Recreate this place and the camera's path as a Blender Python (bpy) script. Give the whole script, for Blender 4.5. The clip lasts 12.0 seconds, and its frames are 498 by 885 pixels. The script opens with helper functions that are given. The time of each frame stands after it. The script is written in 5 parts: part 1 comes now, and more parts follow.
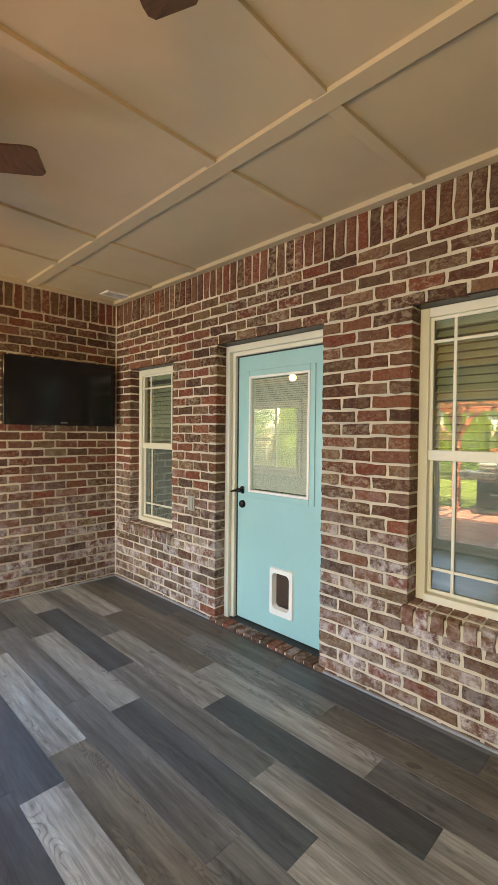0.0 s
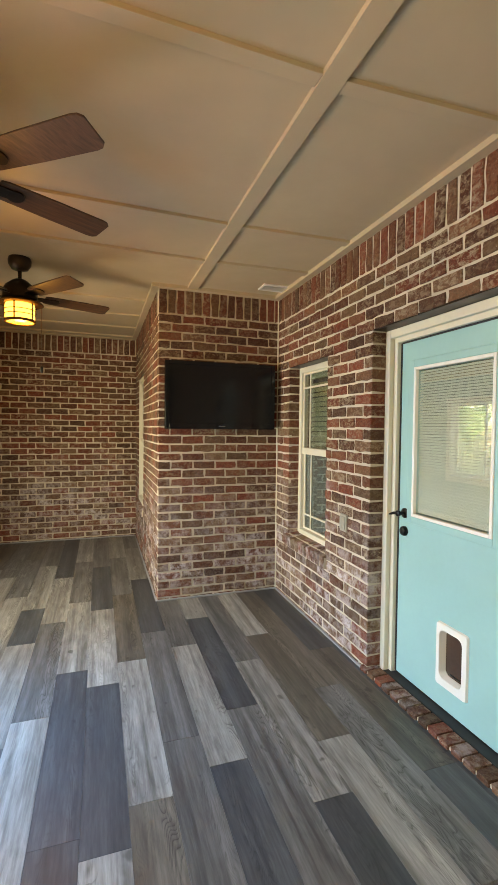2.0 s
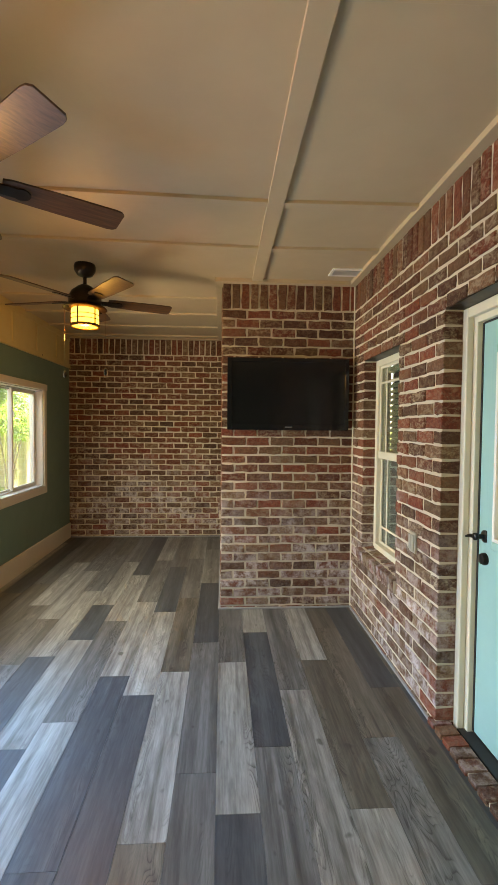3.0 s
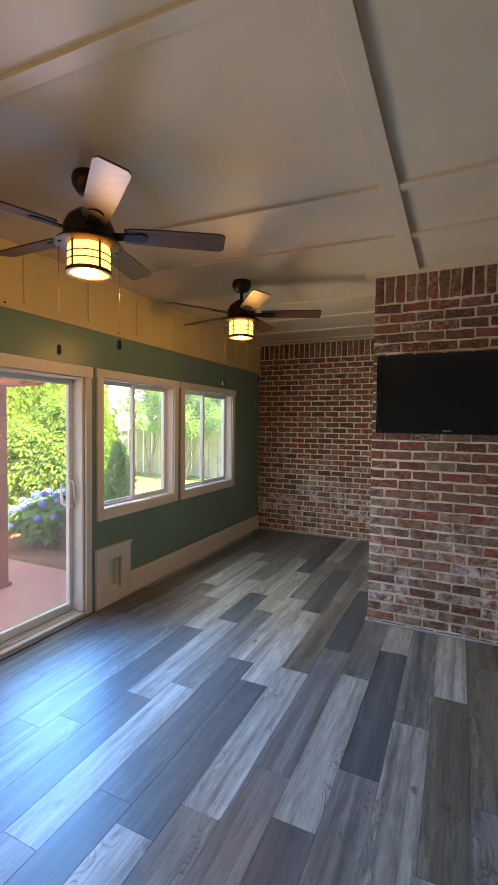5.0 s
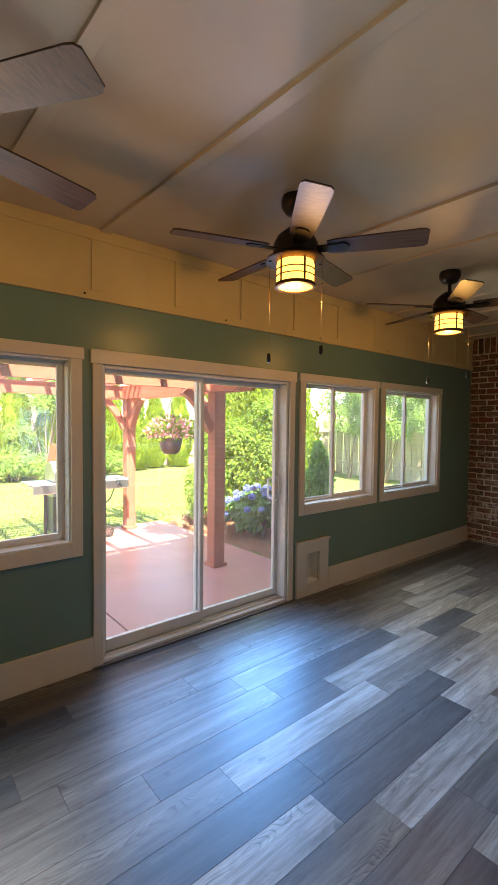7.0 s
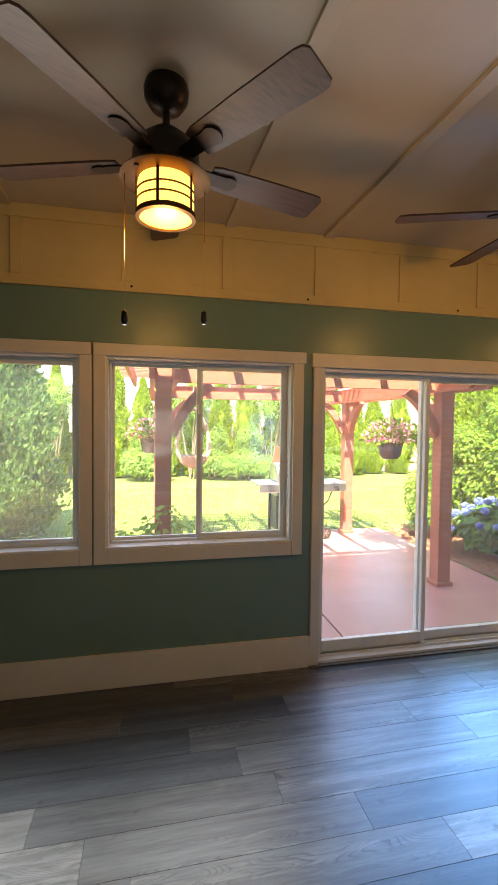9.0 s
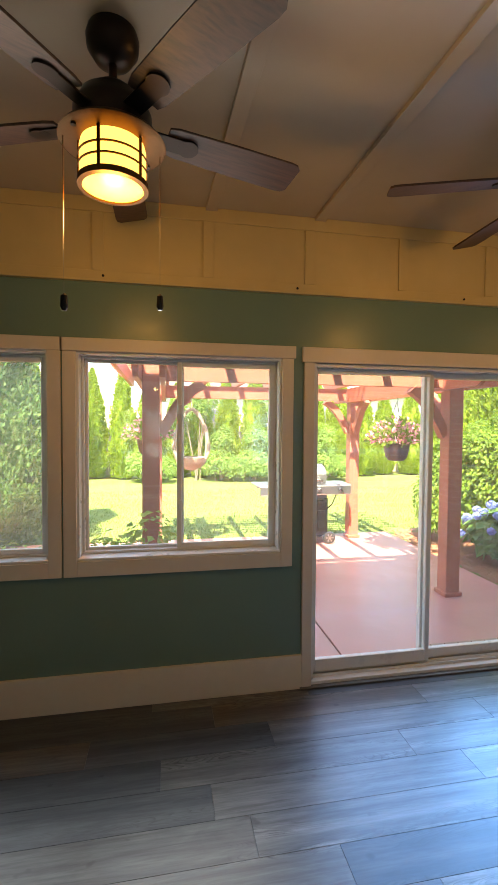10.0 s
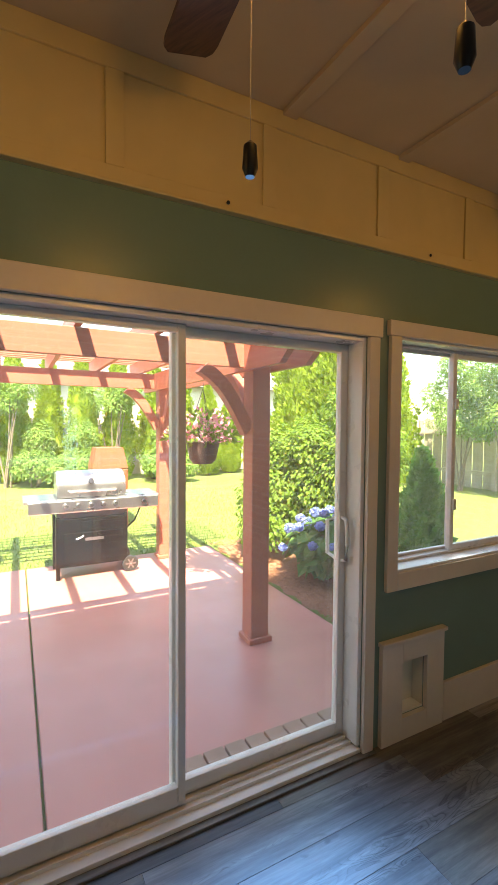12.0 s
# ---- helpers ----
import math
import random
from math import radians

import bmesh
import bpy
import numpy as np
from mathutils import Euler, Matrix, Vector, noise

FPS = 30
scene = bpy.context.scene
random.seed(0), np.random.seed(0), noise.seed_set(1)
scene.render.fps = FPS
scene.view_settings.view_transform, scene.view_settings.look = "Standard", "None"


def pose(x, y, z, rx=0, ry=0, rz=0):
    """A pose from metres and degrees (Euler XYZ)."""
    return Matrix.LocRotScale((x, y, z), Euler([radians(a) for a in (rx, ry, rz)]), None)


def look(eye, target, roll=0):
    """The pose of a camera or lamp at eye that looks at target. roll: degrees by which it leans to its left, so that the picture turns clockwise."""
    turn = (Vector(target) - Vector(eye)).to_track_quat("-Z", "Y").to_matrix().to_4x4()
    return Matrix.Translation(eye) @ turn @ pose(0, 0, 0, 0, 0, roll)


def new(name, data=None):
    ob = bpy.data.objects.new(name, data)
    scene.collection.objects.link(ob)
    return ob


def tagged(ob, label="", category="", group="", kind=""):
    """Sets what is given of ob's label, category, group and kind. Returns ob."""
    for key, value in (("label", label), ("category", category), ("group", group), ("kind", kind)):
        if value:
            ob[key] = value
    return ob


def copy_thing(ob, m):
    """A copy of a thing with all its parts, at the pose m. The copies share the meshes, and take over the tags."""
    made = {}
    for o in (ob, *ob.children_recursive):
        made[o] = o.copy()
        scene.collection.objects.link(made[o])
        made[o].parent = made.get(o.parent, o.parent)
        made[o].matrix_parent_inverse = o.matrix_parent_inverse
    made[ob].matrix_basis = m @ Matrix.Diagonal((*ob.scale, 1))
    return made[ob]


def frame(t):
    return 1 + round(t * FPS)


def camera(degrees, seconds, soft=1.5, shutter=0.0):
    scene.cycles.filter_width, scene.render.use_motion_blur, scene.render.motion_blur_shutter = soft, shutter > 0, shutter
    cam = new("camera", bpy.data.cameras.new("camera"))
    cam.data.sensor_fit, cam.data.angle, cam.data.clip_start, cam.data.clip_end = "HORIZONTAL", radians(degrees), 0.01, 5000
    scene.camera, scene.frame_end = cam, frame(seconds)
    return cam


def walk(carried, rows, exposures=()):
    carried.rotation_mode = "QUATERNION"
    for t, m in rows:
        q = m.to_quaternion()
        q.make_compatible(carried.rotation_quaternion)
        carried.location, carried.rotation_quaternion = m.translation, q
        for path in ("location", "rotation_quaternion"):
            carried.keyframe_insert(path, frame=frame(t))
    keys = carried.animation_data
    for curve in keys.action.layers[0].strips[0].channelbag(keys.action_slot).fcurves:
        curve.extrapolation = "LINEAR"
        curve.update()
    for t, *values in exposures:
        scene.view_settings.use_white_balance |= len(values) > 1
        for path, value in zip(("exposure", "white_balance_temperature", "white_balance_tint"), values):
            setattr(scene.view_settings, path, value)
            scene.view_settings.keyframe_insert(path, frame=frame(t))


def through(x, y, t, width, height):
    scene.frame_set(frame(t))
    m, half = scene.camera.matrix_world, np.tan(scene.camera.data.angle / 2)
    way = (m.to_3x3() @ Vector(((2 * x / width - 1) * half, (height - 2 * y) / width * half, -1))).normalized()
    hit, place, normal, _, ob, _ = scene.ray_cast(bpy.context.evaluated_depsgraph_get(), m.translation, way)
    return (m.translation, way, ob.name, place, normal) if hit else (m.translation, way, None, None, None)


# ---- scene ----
cam = camera(58.3, 12.0)
PATH = [
    (0, (-0.027, 0.271, 1.482), (1.394, 1.679, 1.438), 0.6),
    (0.5, (0.056, 0.277, 1.501), (1.312, 1.832, 1.451), 0.5),
    (1, (0.245, 0.287, 1.515), (1.317, 1.975, 1.457), 0.5),
    (1.5, (0.45, 0.332, 1.527), (1.303, 2.14, 1.466), 0.6),
    (2, (0.648, 0.486, 1.544), (1.282, 2.382, 1.479), 0.6),
    (2.5, (0.899, 0.593, 1.539), (1.26, 2.559, 1.474), 0.6),
    (3, (1.142, 0.68, 1.557), (1.26, 2.676, 1.486), 0.5),
    (5, (1.762, 0.793, 1.59), (0.914, 2.603, 1.506), 0.7),
    (5.5, (1.815, 0.785, 1.592), (0.741, 2.47, 1.504), 0.7),
    (6, (1.822, 0.778, 1.579), (0.579, 2.342, 1.495), 0.7),
    (6.5, (1.823, 0.748, 1.553), (0.425, 2.177, 1.478), 0.6),
    (7, (1.819, 0.735, 1.58), (0.28, 2.009, 1.495), 0.6),
    (7.5, (1.797, 0.742, 1.573), (0.114, 1.819, 1.488), 0.7),
    (9.5, (1.694, 0.782, 1.564), (-0.274, 1.132, 1.493), 0.6),
    (10, (1.561, 0.965, 1.568), (-0.404, 1.333, 1.496), 0.4),
    (10.5, (1.387, 1.189, 1.569), (-0.544, 1.706, 1.492), 0.2),
    (11, (1.173, 1.468, 1.568), (-0.703, 2.157, 1.486), 0.3),
    (11.5, (0.872, 1.748, 1.563), (-0.94, 2.59, 1.482), 0.2),
    (12, (0.587, 2.073, 1.548), (-1.182, 3.001, 1.465), 0.4),
]
EXPOSURES = [(0.0, 3.72, 12300, 12), (2.5, 3.96, 12000, 11), (3.2, 3.82, 11400, 9), (5.0, 3.66, 7700, 12), (6.0, 3.7, 7700, 12), (6.5, 3.46, 7900, 13), (7.5, 3.34, 8300, 13), (10.0, 3.26, 8400, 11), (12.0, 3.1, 8600, 10)]
walk(cam, [(t, look(eye, target, roll)) for t, eye, target, roll in PATH], EXPOSURES)

# ---- world and light ----
SUN_EL, SUN_AZ = 57.0, 115.0  # height above the horizon; compass bearing from +y towards +x
world = bpy.data.worlds.new("sky")
scene.world = world
world.use_nodes = True
wn = world.node_tree
sky = wn.nodes.new("ShaderNodeTexSky")
sky.sky_type, sky.sun_disc = "NISHITA", False
sky.sun_elevation, sky.sun_rotation = radians(SUN_EL), radians(SUN_AZ)
wn.links.new(sky.outputs[0], wn.nodes["Background"].inputs[0])
wn.nodes["Background"].inputs[1].default_value = 0.15

az, el = radians(SUN_AZ), radians(SUN_EL)
to_sun = Vector((math.sin(az) * math.cos(el), math.cos(az) * math.cos(el), math.sin(el)))
sun = new("sun", bpy.data.lights.new("sun", "SUN"))
sun.data.energy, sun.data.angle, sun.data.color = 3.7, radians(0.5), (1.0, 0.95, 0.86)
sun.matrix_basis = look(to_sun * 30, (0, 0, 0))


def sky_lamp(name, y0, y1, z0, z1, watts, colour, tilt=0.5, aside=0.0, rows=2, x=-0.90, spread=134):
    """Skylight that slants in by one opening of the west wall, in a few rows."""
    step = (z1 - z0) / rows
    for k in range(rows):
        data = bpy.data.lights.new(name, "AREA")
        data.shape, data.size, data.size_y = "RECTANGLE", y1 - y0, step
        data.energy, data.color, data.spread = watts / rows, colour, radians(spread)
        y, z = (y0 + y1) / 2, z0 + (k + 0.5) * step
        new(name, data).matrix_basis = look((x, y, z), (x + 1, y + aside, z - tilt))


DAY, BLUE = (0.72, 0.86, 1.0), (0.11, 0.38, 1.0)
sky_lamp("daylight_slider", 2.80, 3.42, 0.3, 1.85, 3.3, BLUE, 0.2, -0.35, 3, -0.86)
sky_lamp("skylight_slider", 1.90, 3.42, 0.3, 1.85, 1.9, BLUE, 1.15, 0.0, 3, -0.87, 76)
sky_lamp("daylight_w3", 3.76, 4.2, 0.9, 1.88, 3.0, DAY, 0.25, 0.4)
sky_lamp("daylight_w5", 0.57, 1.57, 0.9, 1.88, 1.6, DAY, 0.15)
sky_lamp("daylight_w6", -0.73, 0.28, 0.9, 1.88, 1.8, DAY, 0.15)


# ---- materials ----
class Nodes:
    """A small wrapper round a node material."""

    def __init__(self, name, rough=0.5, metal=0.0, spec=0.5):
        self.mat = bpy.data.materials.new(name)
        self.mat.use_nodes = True
        self.t = self.mat.node_tree
        self.b = self.t.nodes["Principled BSDF"]
        self.b.inputs["Roughness"].default_value = rough
        self.b.inputs["Metallic"].default_value = metal
        self.b.inputs["Specular IOR Level"].default_value = spec
        self.pos = self.t.nodes.new("ShaderNodeNewGeometry").outputs["Position"]

    def put(self, socket, value):
        if isinstance(value, bpy.types.NodeSocket):
            self.t.links.new(value, socket)
        elif value is not None:
            if isinstance(value, (tuple, list)) and len(value) == 3 and socket.type == "RGBA":
                value = (*value, 1)
            socket.default_value = value

    def math(self, op, a, b=None, clamp=False):
        n = self.t.nodes.new("ShaderNodeMath")
        n.operation, n.use_clamp = op, clamp
        self.put(n.inputs[0], a)
        self.put(n.inputs[1], b)
        return n.outputs[0]

    def mix(self, fac, a, b, kind="MIX"):
        n = self.t.nodes.new("ShaderNodeMix")
        n.data_type, n.blend_type = "RGBA", kind
        self.put(n.inputs[0], fac)
        self.put(n.inputs[6], a)
        self.put(n.inputs[7], b)
        return n.outputs[2]

    def scaled(self, scale, shift=None):
        n = self.t.nodes.new("ShaderNodeVectorMath")
        n.operation = "MULTIPLY"
        self.put(n.inputs[0], self.pos)
        n.inputs[1].default_value = scale
        out = n.outputs[0]
        if shift is not None:
            m = self.t.nodes.new("ShaderNodeVectorMath")
            m.operation = "ADD"
            self.put(m.inputs[0], out)
            self.put(m.inputs[1], shift)
            out = m.outputs[0]
        return out

    def noise(self, scale, detail=4, rough=0.55, vec=None, distort=0.0):
        n = self.t.nodes.new("ShaderNodeTexNoise")
        n.inputs["Scale"].default_value, n.inputs["Detail"].default_value = scale, detail
        n.inputs["Roughness"].default_value, n.inputs["Distortion"].default_value = rough, distort
        self.put(n.inputs["Vector"], self.pos if vec is None else vec)
        return n.outputs["Fac"]

    def ramp(self, fac, *stops):
        n = self.t.nodes.new("ShaderNodeValToRGB")
        e = n.color_ramp.elements
        while len(e) < len(stops):
            e.new(0.5)
        for k, (p, c) in enumerate(stops):
            e[k].position = p
            e[k].color = (*c, 1) if isinstance(c, tuple) else (c, c, c, 1)
        self.put(n.inputs[0], fac)
        return n.outputs[0]

    def random(self):
        """A number of its own for each object and each loose piece of a joined mesh."""
        o = self.t.nodes.new("ShaderNodeObjectInfo").outputs["Random"]
        g = self.t.nodes.new("ShaderNodeNewGeometry").outputs["Random Per Island"]
        return self.math("FRACT", self.math("ADD", o, g))

    def bump(self, height, strength=0.3, distance=0.01):
        n = self.t.nodes.new("ShaderNodeBump")
        n.inputs["Strength"].default_value, n.inputs["Distance"].default_value = strength, distance
        self.put(n.inputs["Height"], height)
        self.put(self.b.inputs["Normal"], n.outputs[0])

    def colour(self, c):
        self.put(self.b.inputs["Base Color"], c)
        return self


def paint(name, c, rough=0.45, spread=0.08, bump=0.08, scale=60, metal=0.0, spec=0.5):
    """Plain painted or moulded stuff with faint mottling and wear."""
    n = Nodes(name, rough, metal, spec)
    v = n.ramp(n.noise(2.3, 5), (0.3, 1 - spread), (0.7, 1 + spread / 2))
    f = n.ramp(n.noise(scale, 3), (0.3, 1 - spread / 2), (0.7, 1.0))
    n.colour(n.mix(1.0, n.mix(1.0, c, v, "MULTIPLY"), f, "MULTIPLY"))
    n.put(n.b.inputs["Roughness"], n.math("ADD", n.math("MULTIPLY", n.noise(9, 3), 0.2), rough - 0.1))
    if bump:
        n.bump(n.noise(scale * 4, 3), bump, 0.004)
    return n.mat


def brick_material():
    n = Nodes("brick_clay", 0.85, spec=0.25)
    r = n.random()
    base = n.ramp(r, (0.0, (0.060, 0.031, 0.021)), (0.16, (0.088, 0.034, 0.020)), (0.32, (0.155, 0.042, 0.026)), (0.46, (0.105, 0.050, 0.030)),
                  (0.60, (0.072, 0.038, 0.026)), (0.74, (0.190, 0.056, 0.034)), (0.86, (0.132, 0.066, 0.041)), (0.94, (0.160, 0.100, 0.064)), (1.0, (0.070, 0.028, 0.018)))
    grit = n.ramp(n.noise(75, 6, 0.7), (0.3, 0.62), (0.7, 1.6))
    c = n.mix(1.0, n.mix(1.0, base, (0.90, 0.73, 0.64), "MULTIPLY"), grit, "MULTIPLY")
    # mortar smears: broad fields and small flakes
    shift = n.t.nodes.new("ShaderNodeCombineXYZ")
    n.put(shift.inputs[0], n.math("MULTIPLY", r, 37.0))
    n.put(shift.inputs[2], n.math("MULTIPLY", r, 11.0))
    flakes = n.ramp(n.noise(24, 6, 0.75, n.scaled((1, 1, 1.6), shift.outputs[0]), 0.6), (0.46, 0.0), (0.60, 1.0))
    fields = n.ramp(n.noise(1.15, 5, 0.6), (0.36, 0.38), (0.62, 1.0))
    some = n.ramp(n.math("FRACT", n.math("MULTIPLY", r, 7.31)), (0.3, 0.32), (0.9, 1.0))
    amount = n.math("MULTIPLY", n.math("MULTIPLY", flakes, fields), some)
    c = n.mix(n.math("MULTIPLY", amount, 0.9), c, n.mix(n.noise(3.1, 3), (0.44, 0.345, 0.235), (0.30, 0.245, 0.18)))
    # some bricks are buff or olive all over
    buff = n.ramp(n.math("FRACT", n.math("MULTIPLY", r, 23.3)), (0.60, 0.0), (0.95, 0.40))
    c = n.mix(n.math("MULTIPLY", buff, n.ramp(n.noise(14, 4), (0.35, 0.3), (0.65, 1.0))), c, (0.19, 0.125, 0.066))
    specks = n.ramp(n.noise(95, 3, 0.6), (0.66, 0.0), (0.72, 1.0))
    c = n.mix(n.math("MULTIPLY", specks, 0.5), c, (0.42, 0.36, 0.27))
    # low courses mixed towards pale lilac-grey, broken up by noise
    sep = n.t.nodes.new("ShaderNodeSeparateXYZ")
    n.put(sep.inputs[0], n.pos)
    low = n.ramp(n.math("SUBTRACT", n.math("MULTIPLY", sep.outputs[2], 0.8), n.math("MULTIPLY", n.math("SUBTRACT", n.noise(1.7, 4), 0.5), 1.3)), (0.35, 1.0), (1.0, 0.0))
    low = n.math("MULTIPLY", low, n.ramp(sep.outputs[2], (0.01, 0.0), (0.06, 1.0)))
    low_pale = n.math("MULTIPLY", low, n.ramp(n.noise(13, 6, 0.75), (0.44, 0.05), (0.60, 1.0)))
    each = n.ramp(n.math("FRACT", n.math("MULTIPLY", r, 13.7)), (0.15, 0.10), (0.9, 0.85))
    c = n.mix(n.math("MULTIPLY", low_pale, each), c, (0.60, 0.54, 0.55))
    n.colour(c)
    n.bump(n.math("ADD", n.noise(60, 6, 0.7), n.math("MULTIPLY", n.noise(17, 3), 0.8)), 0.55, 0.006)
    return n.mat


def mortar_material():
    n = Nodes("mortar", 0.92, spec=0.2)
    n.colour(n.mix(n.ramp(n.noise(3.0, 5), (0.3, 0.0), (0.7, 1.0)), (0.64, 0.56, 0.45), (0.47, 0.41, 0.325)))
    n.bump(n.math("ADD", n.noise(45, 5, 0.7), n.noise(160, 3)), 0.7, 0.008)
    return n.mat


def plank_material(name, a, b, c, knots=0.5):
    """Printed vinyl plank: long grain, cathedral figure, worn pale streaks."""
    n = Nodes(name, 0.4, spec=0.6)
    r = n.random()
    shift = n.t.nodes.new("ShaderNodeCombineXYZ")
    n.put(shift.inputs[0], n.math("MULTIPLY", r, 53.0))
    n.put(shift.inputs[1], n.math("MULTIPLY", r, 29.0))
    long_ = n.scaled((1, 0.07, 1), shift.outputs[0])
    fine = n.noise(95, 6, 0.65, long_)
    bands = n.noise(19, 2, 0.5, n.scaled((1, 0.025, 1), shift.outputs[0]), 0.2)
    broad = n.noise(9, 5, 0.6, n.scaled((1, 0.22, 1), shift.outputs[0]), 1.2)
    # cathedral figure: contour lines of a stretched height field, kept to a few long strips
    field = n.noise(3.6, 2, 0.45, n.scaled((2.4, 0.5, 1), shift.outputs[0]), 0.35)
    rings = n.math("FRACT", n.math("ADD", n.math("MULTIPLY", field, 26.0), n.math("MULTIPLY", fine, 0.5)))
    rings = n.ramp(rings, (0.0, 1.0), (0.18, 0.35), (0.5, 0.0), (0.9, 0.1), (1.0, 1.0))
    patch = n.ramp(n.noise(11, 2, 0.4, n.scaled((1, 0.05, 1), shift.outputs[0]), 0.3), (0.50, 0.0), (0.60, 1.0))
    worn = n.ramp(n.noise(26, 6, 0.7, n.scaled((1, 0.14, 1), shift.outputs[0]), 0.7), (0.5, 0.0), (0.7, 1.0))
    k = n.ramp(n.math("ADD", n.math("MULTIPLY", bands, 0.5), n.math("ADD", n.math("MULTIPLY", broad, 0.35), n.math("MULTIPLY", fine, 0.15))), (0.36, a), (0.5, b), (0.62, c))
    k = n.mix(n.math("MULTIPLY", n.math("MULTIPLY", rings, patch), knots), k, n.mix(1.0, a, (0.42, 0.40, 0.38), "MULTIPLY"))
    k = n.mix(1.0, k, n.ramp(fine, (0.34, 0.80), (0.62, 1.06)), "MULTIPLY")
    streak = n.ramp(n.noise(34, 4, 0.6, n.scaled((1, 0.035, 1), shift.outputs[0]), 0.25), (0.54, 0.0), (0.66, 1.0))
    k = n.mix(n.math("MULTIPLY", streak, 0.55 * knots), k, n.mix(1.0, a, (0.6, 0.58, 0.56), "MULTIPLY"))
    k = n.mix(n.math("MULTIPLY", n.math("MULTIPLY", worn, patch), 1.0 * knots), k, n.mix(1.0, c, (1.45, 1.45, 1.42), "MULTIPLY"))
    dots = n.ramp(n.noise(14, 2, 0.4, n.scaled((1, 0.6, 1), shift.outputs[0])), (0.70, 0.0), (0.76, 1.0))
    k = n.mix(n.math("MULTIPLY", dots, 0.75), k, n.mix(1.0, a, (0.6, 0.58, 0.56), "MULTIPLY"))
    tone = n.ramp(n.math("FRACT", n.math("MULTIPLY", r, 5.7)), (0.0, 0.85), (1.0, 1.12))
    n.colour(n.mix(1.0, k, tone, "MULTIPLY"))
    n.put(n.b.inputs["Roughness"], n.math("ADD", 0.36, n.math("MULTIPLY", fine, 0.08)))
    n.bump(fine, 0.05, 0.002)
    return n.mat


def glass_material(name="clear_glass", extra=0.0, veil=0.0):
    m = bpy.data.materials.new(name)
    m.use_nodes = True
    t = m.node_tree
    t.nodes.remove(t.nodes["Principled BSDF"])
    out = t.nodes["Material Output"]
    mix, clear, gloss = (t.nodes.new(k) for k in ("ShaderNodeMixShader", "ShaderNodeBsdfTransparent", "ShaderNodeBsdfGlossy"))
    clear.inputs[0].default_value = (0.94, 0.97, 0.96, 1)
    gloss.inputs["Roughness"].default_value = 0.01
    f = t.nodes.new("ShaderNodeLayerWeight")
    f.inputs[0].default_value = 0.5
    power = t.nodes.new("ShaderNodeMath")
    power.operation = "POWER"
    power.inputs[1].default_value = 5.0
    t.links.new(f.outputs["Facing"], power.inputs[0])
    add = t.nodes.new("ShaderNodeMath")
    add.operation, add.use_clamp = "MULTIPLY_ADD", True
    add.inputs[1].default_value, add.inputs[2].default_value = 0.9, 0.04 + extra
    t.links.new(power.outputs[0], add.inputs[0])
    t.links.new(add.outputs[0], mix.inputs[0])
    t.links.new(clear.outputs[0], mix.inputs[1])
    t.links.new(gloss.outputs[0], mix.inputs[2])
    # pale translucent share that paints the outdoor glare haze onto the pane
    film_mix, film = t.nodes.new("ShaderNodeMixShader"), t.nodes.new("ShaderNodeBsdfTranslucent")
    film.inputs[0].default_value = (0.9, 0.86, 0.84, 1)
    film_mix.inputs[0].default_value = veil
    t.links.new(mix.outputs[0], film_mix.inputs[1])
    t.links.new(film.outputs[0], film_mix.inputs[2])
    t.links.new(film_mix.outputs[0], out.inputs[0])
    return m


def mesh_material():
    """Fine dark insect screen: part open, part grey fibre."""
    n = Nodes("insect_mesh", 0.7, spec=0.2)
    n.colour(n.mix(n.noise(4, 3), (0.09, 0.12, 0.12), (0.13, 0.16, 0.16)))
    gap, mx = n.t.nodes.new("ShaderNodeBsdfTransparent"), n.t.nodes.new("ShaderNodeMixShader")
    mx.inputs[0].default_value = 0.5
    n.t.links.new(gap.outputs[0], mx.inputs[1])
    n.t.links.new(n.b.outputs[0], mx.inputs[2])
    n.t.links.new(mx.outputs[0], n.t.nodes["Material Output"].inputs[0])
    return n.mat


def leaf_material(name, a, b, c, through=0.35):
    n = Nodes(name, 0.55, spec=0.3)
    r = n.random()
    col = n.mix(n.ramp(n.noise(1.6, 3), (0.35, 0.0), (0.65, 1.0)), n.ramp(r, (0.0, a), (0.55, b), (1.0, c)), b)
    n.colour(col)
    tr = n.t.nodes.new("ShaderNodeBsdfTranslucent")
    n.put(tr.inputs[0], col)
    mx = n.t.nodes.new("ShaderNodeMixShader")
    mx.inputs[0].default_value = through
    n.t.links.new(n.b.outputs[0], mx.inputs[1])
    n.t.links.new(tr.outputs[0], mx.inputs[2])
    n.t.links.new(mx.outputs[0], n.t.nodes["Material Output"].inputs[0])
    return n.mat


def glow(name, c, power):
    n = Nodes(name, 0.4)
    n.colour(c)
    n.put(n.b.inputs["Emission Color"], c)
    n.b.inputs["Emission Strength"].default_value = power
    return n.mat


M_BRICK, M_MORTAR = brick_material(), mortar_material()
M_LIGHT = plank_material("plank_pale", (0.10, 0.097, 0.088), (0.225, 0.222, 0.208), (0.33, 0.328, 0.31), 0.75)
M_MID = plank_material("plank_grey", (0.058, 0.058, 0.056), (0.115, 0.116, 0.114), (0.175, 0.176, 0.172), 0.85)
M_BROWN = plank_material("plank_brown", (0.052, 0.046, 0.038), (0.102, 0.092, 0.077), (0.155, 0.141, 0.12), 0.8)
M_DARK = plank_material("plank_charcoal", (0.032, 0.037, 0.042), (0.058, 0.066, 0.074), (0.088, 0.098, 0.106), 0.5)
M_CEIL = paint("ceiling_paint", (0.52, 0.42, 0.285), 0.5, 0.07, 0.05, 8)
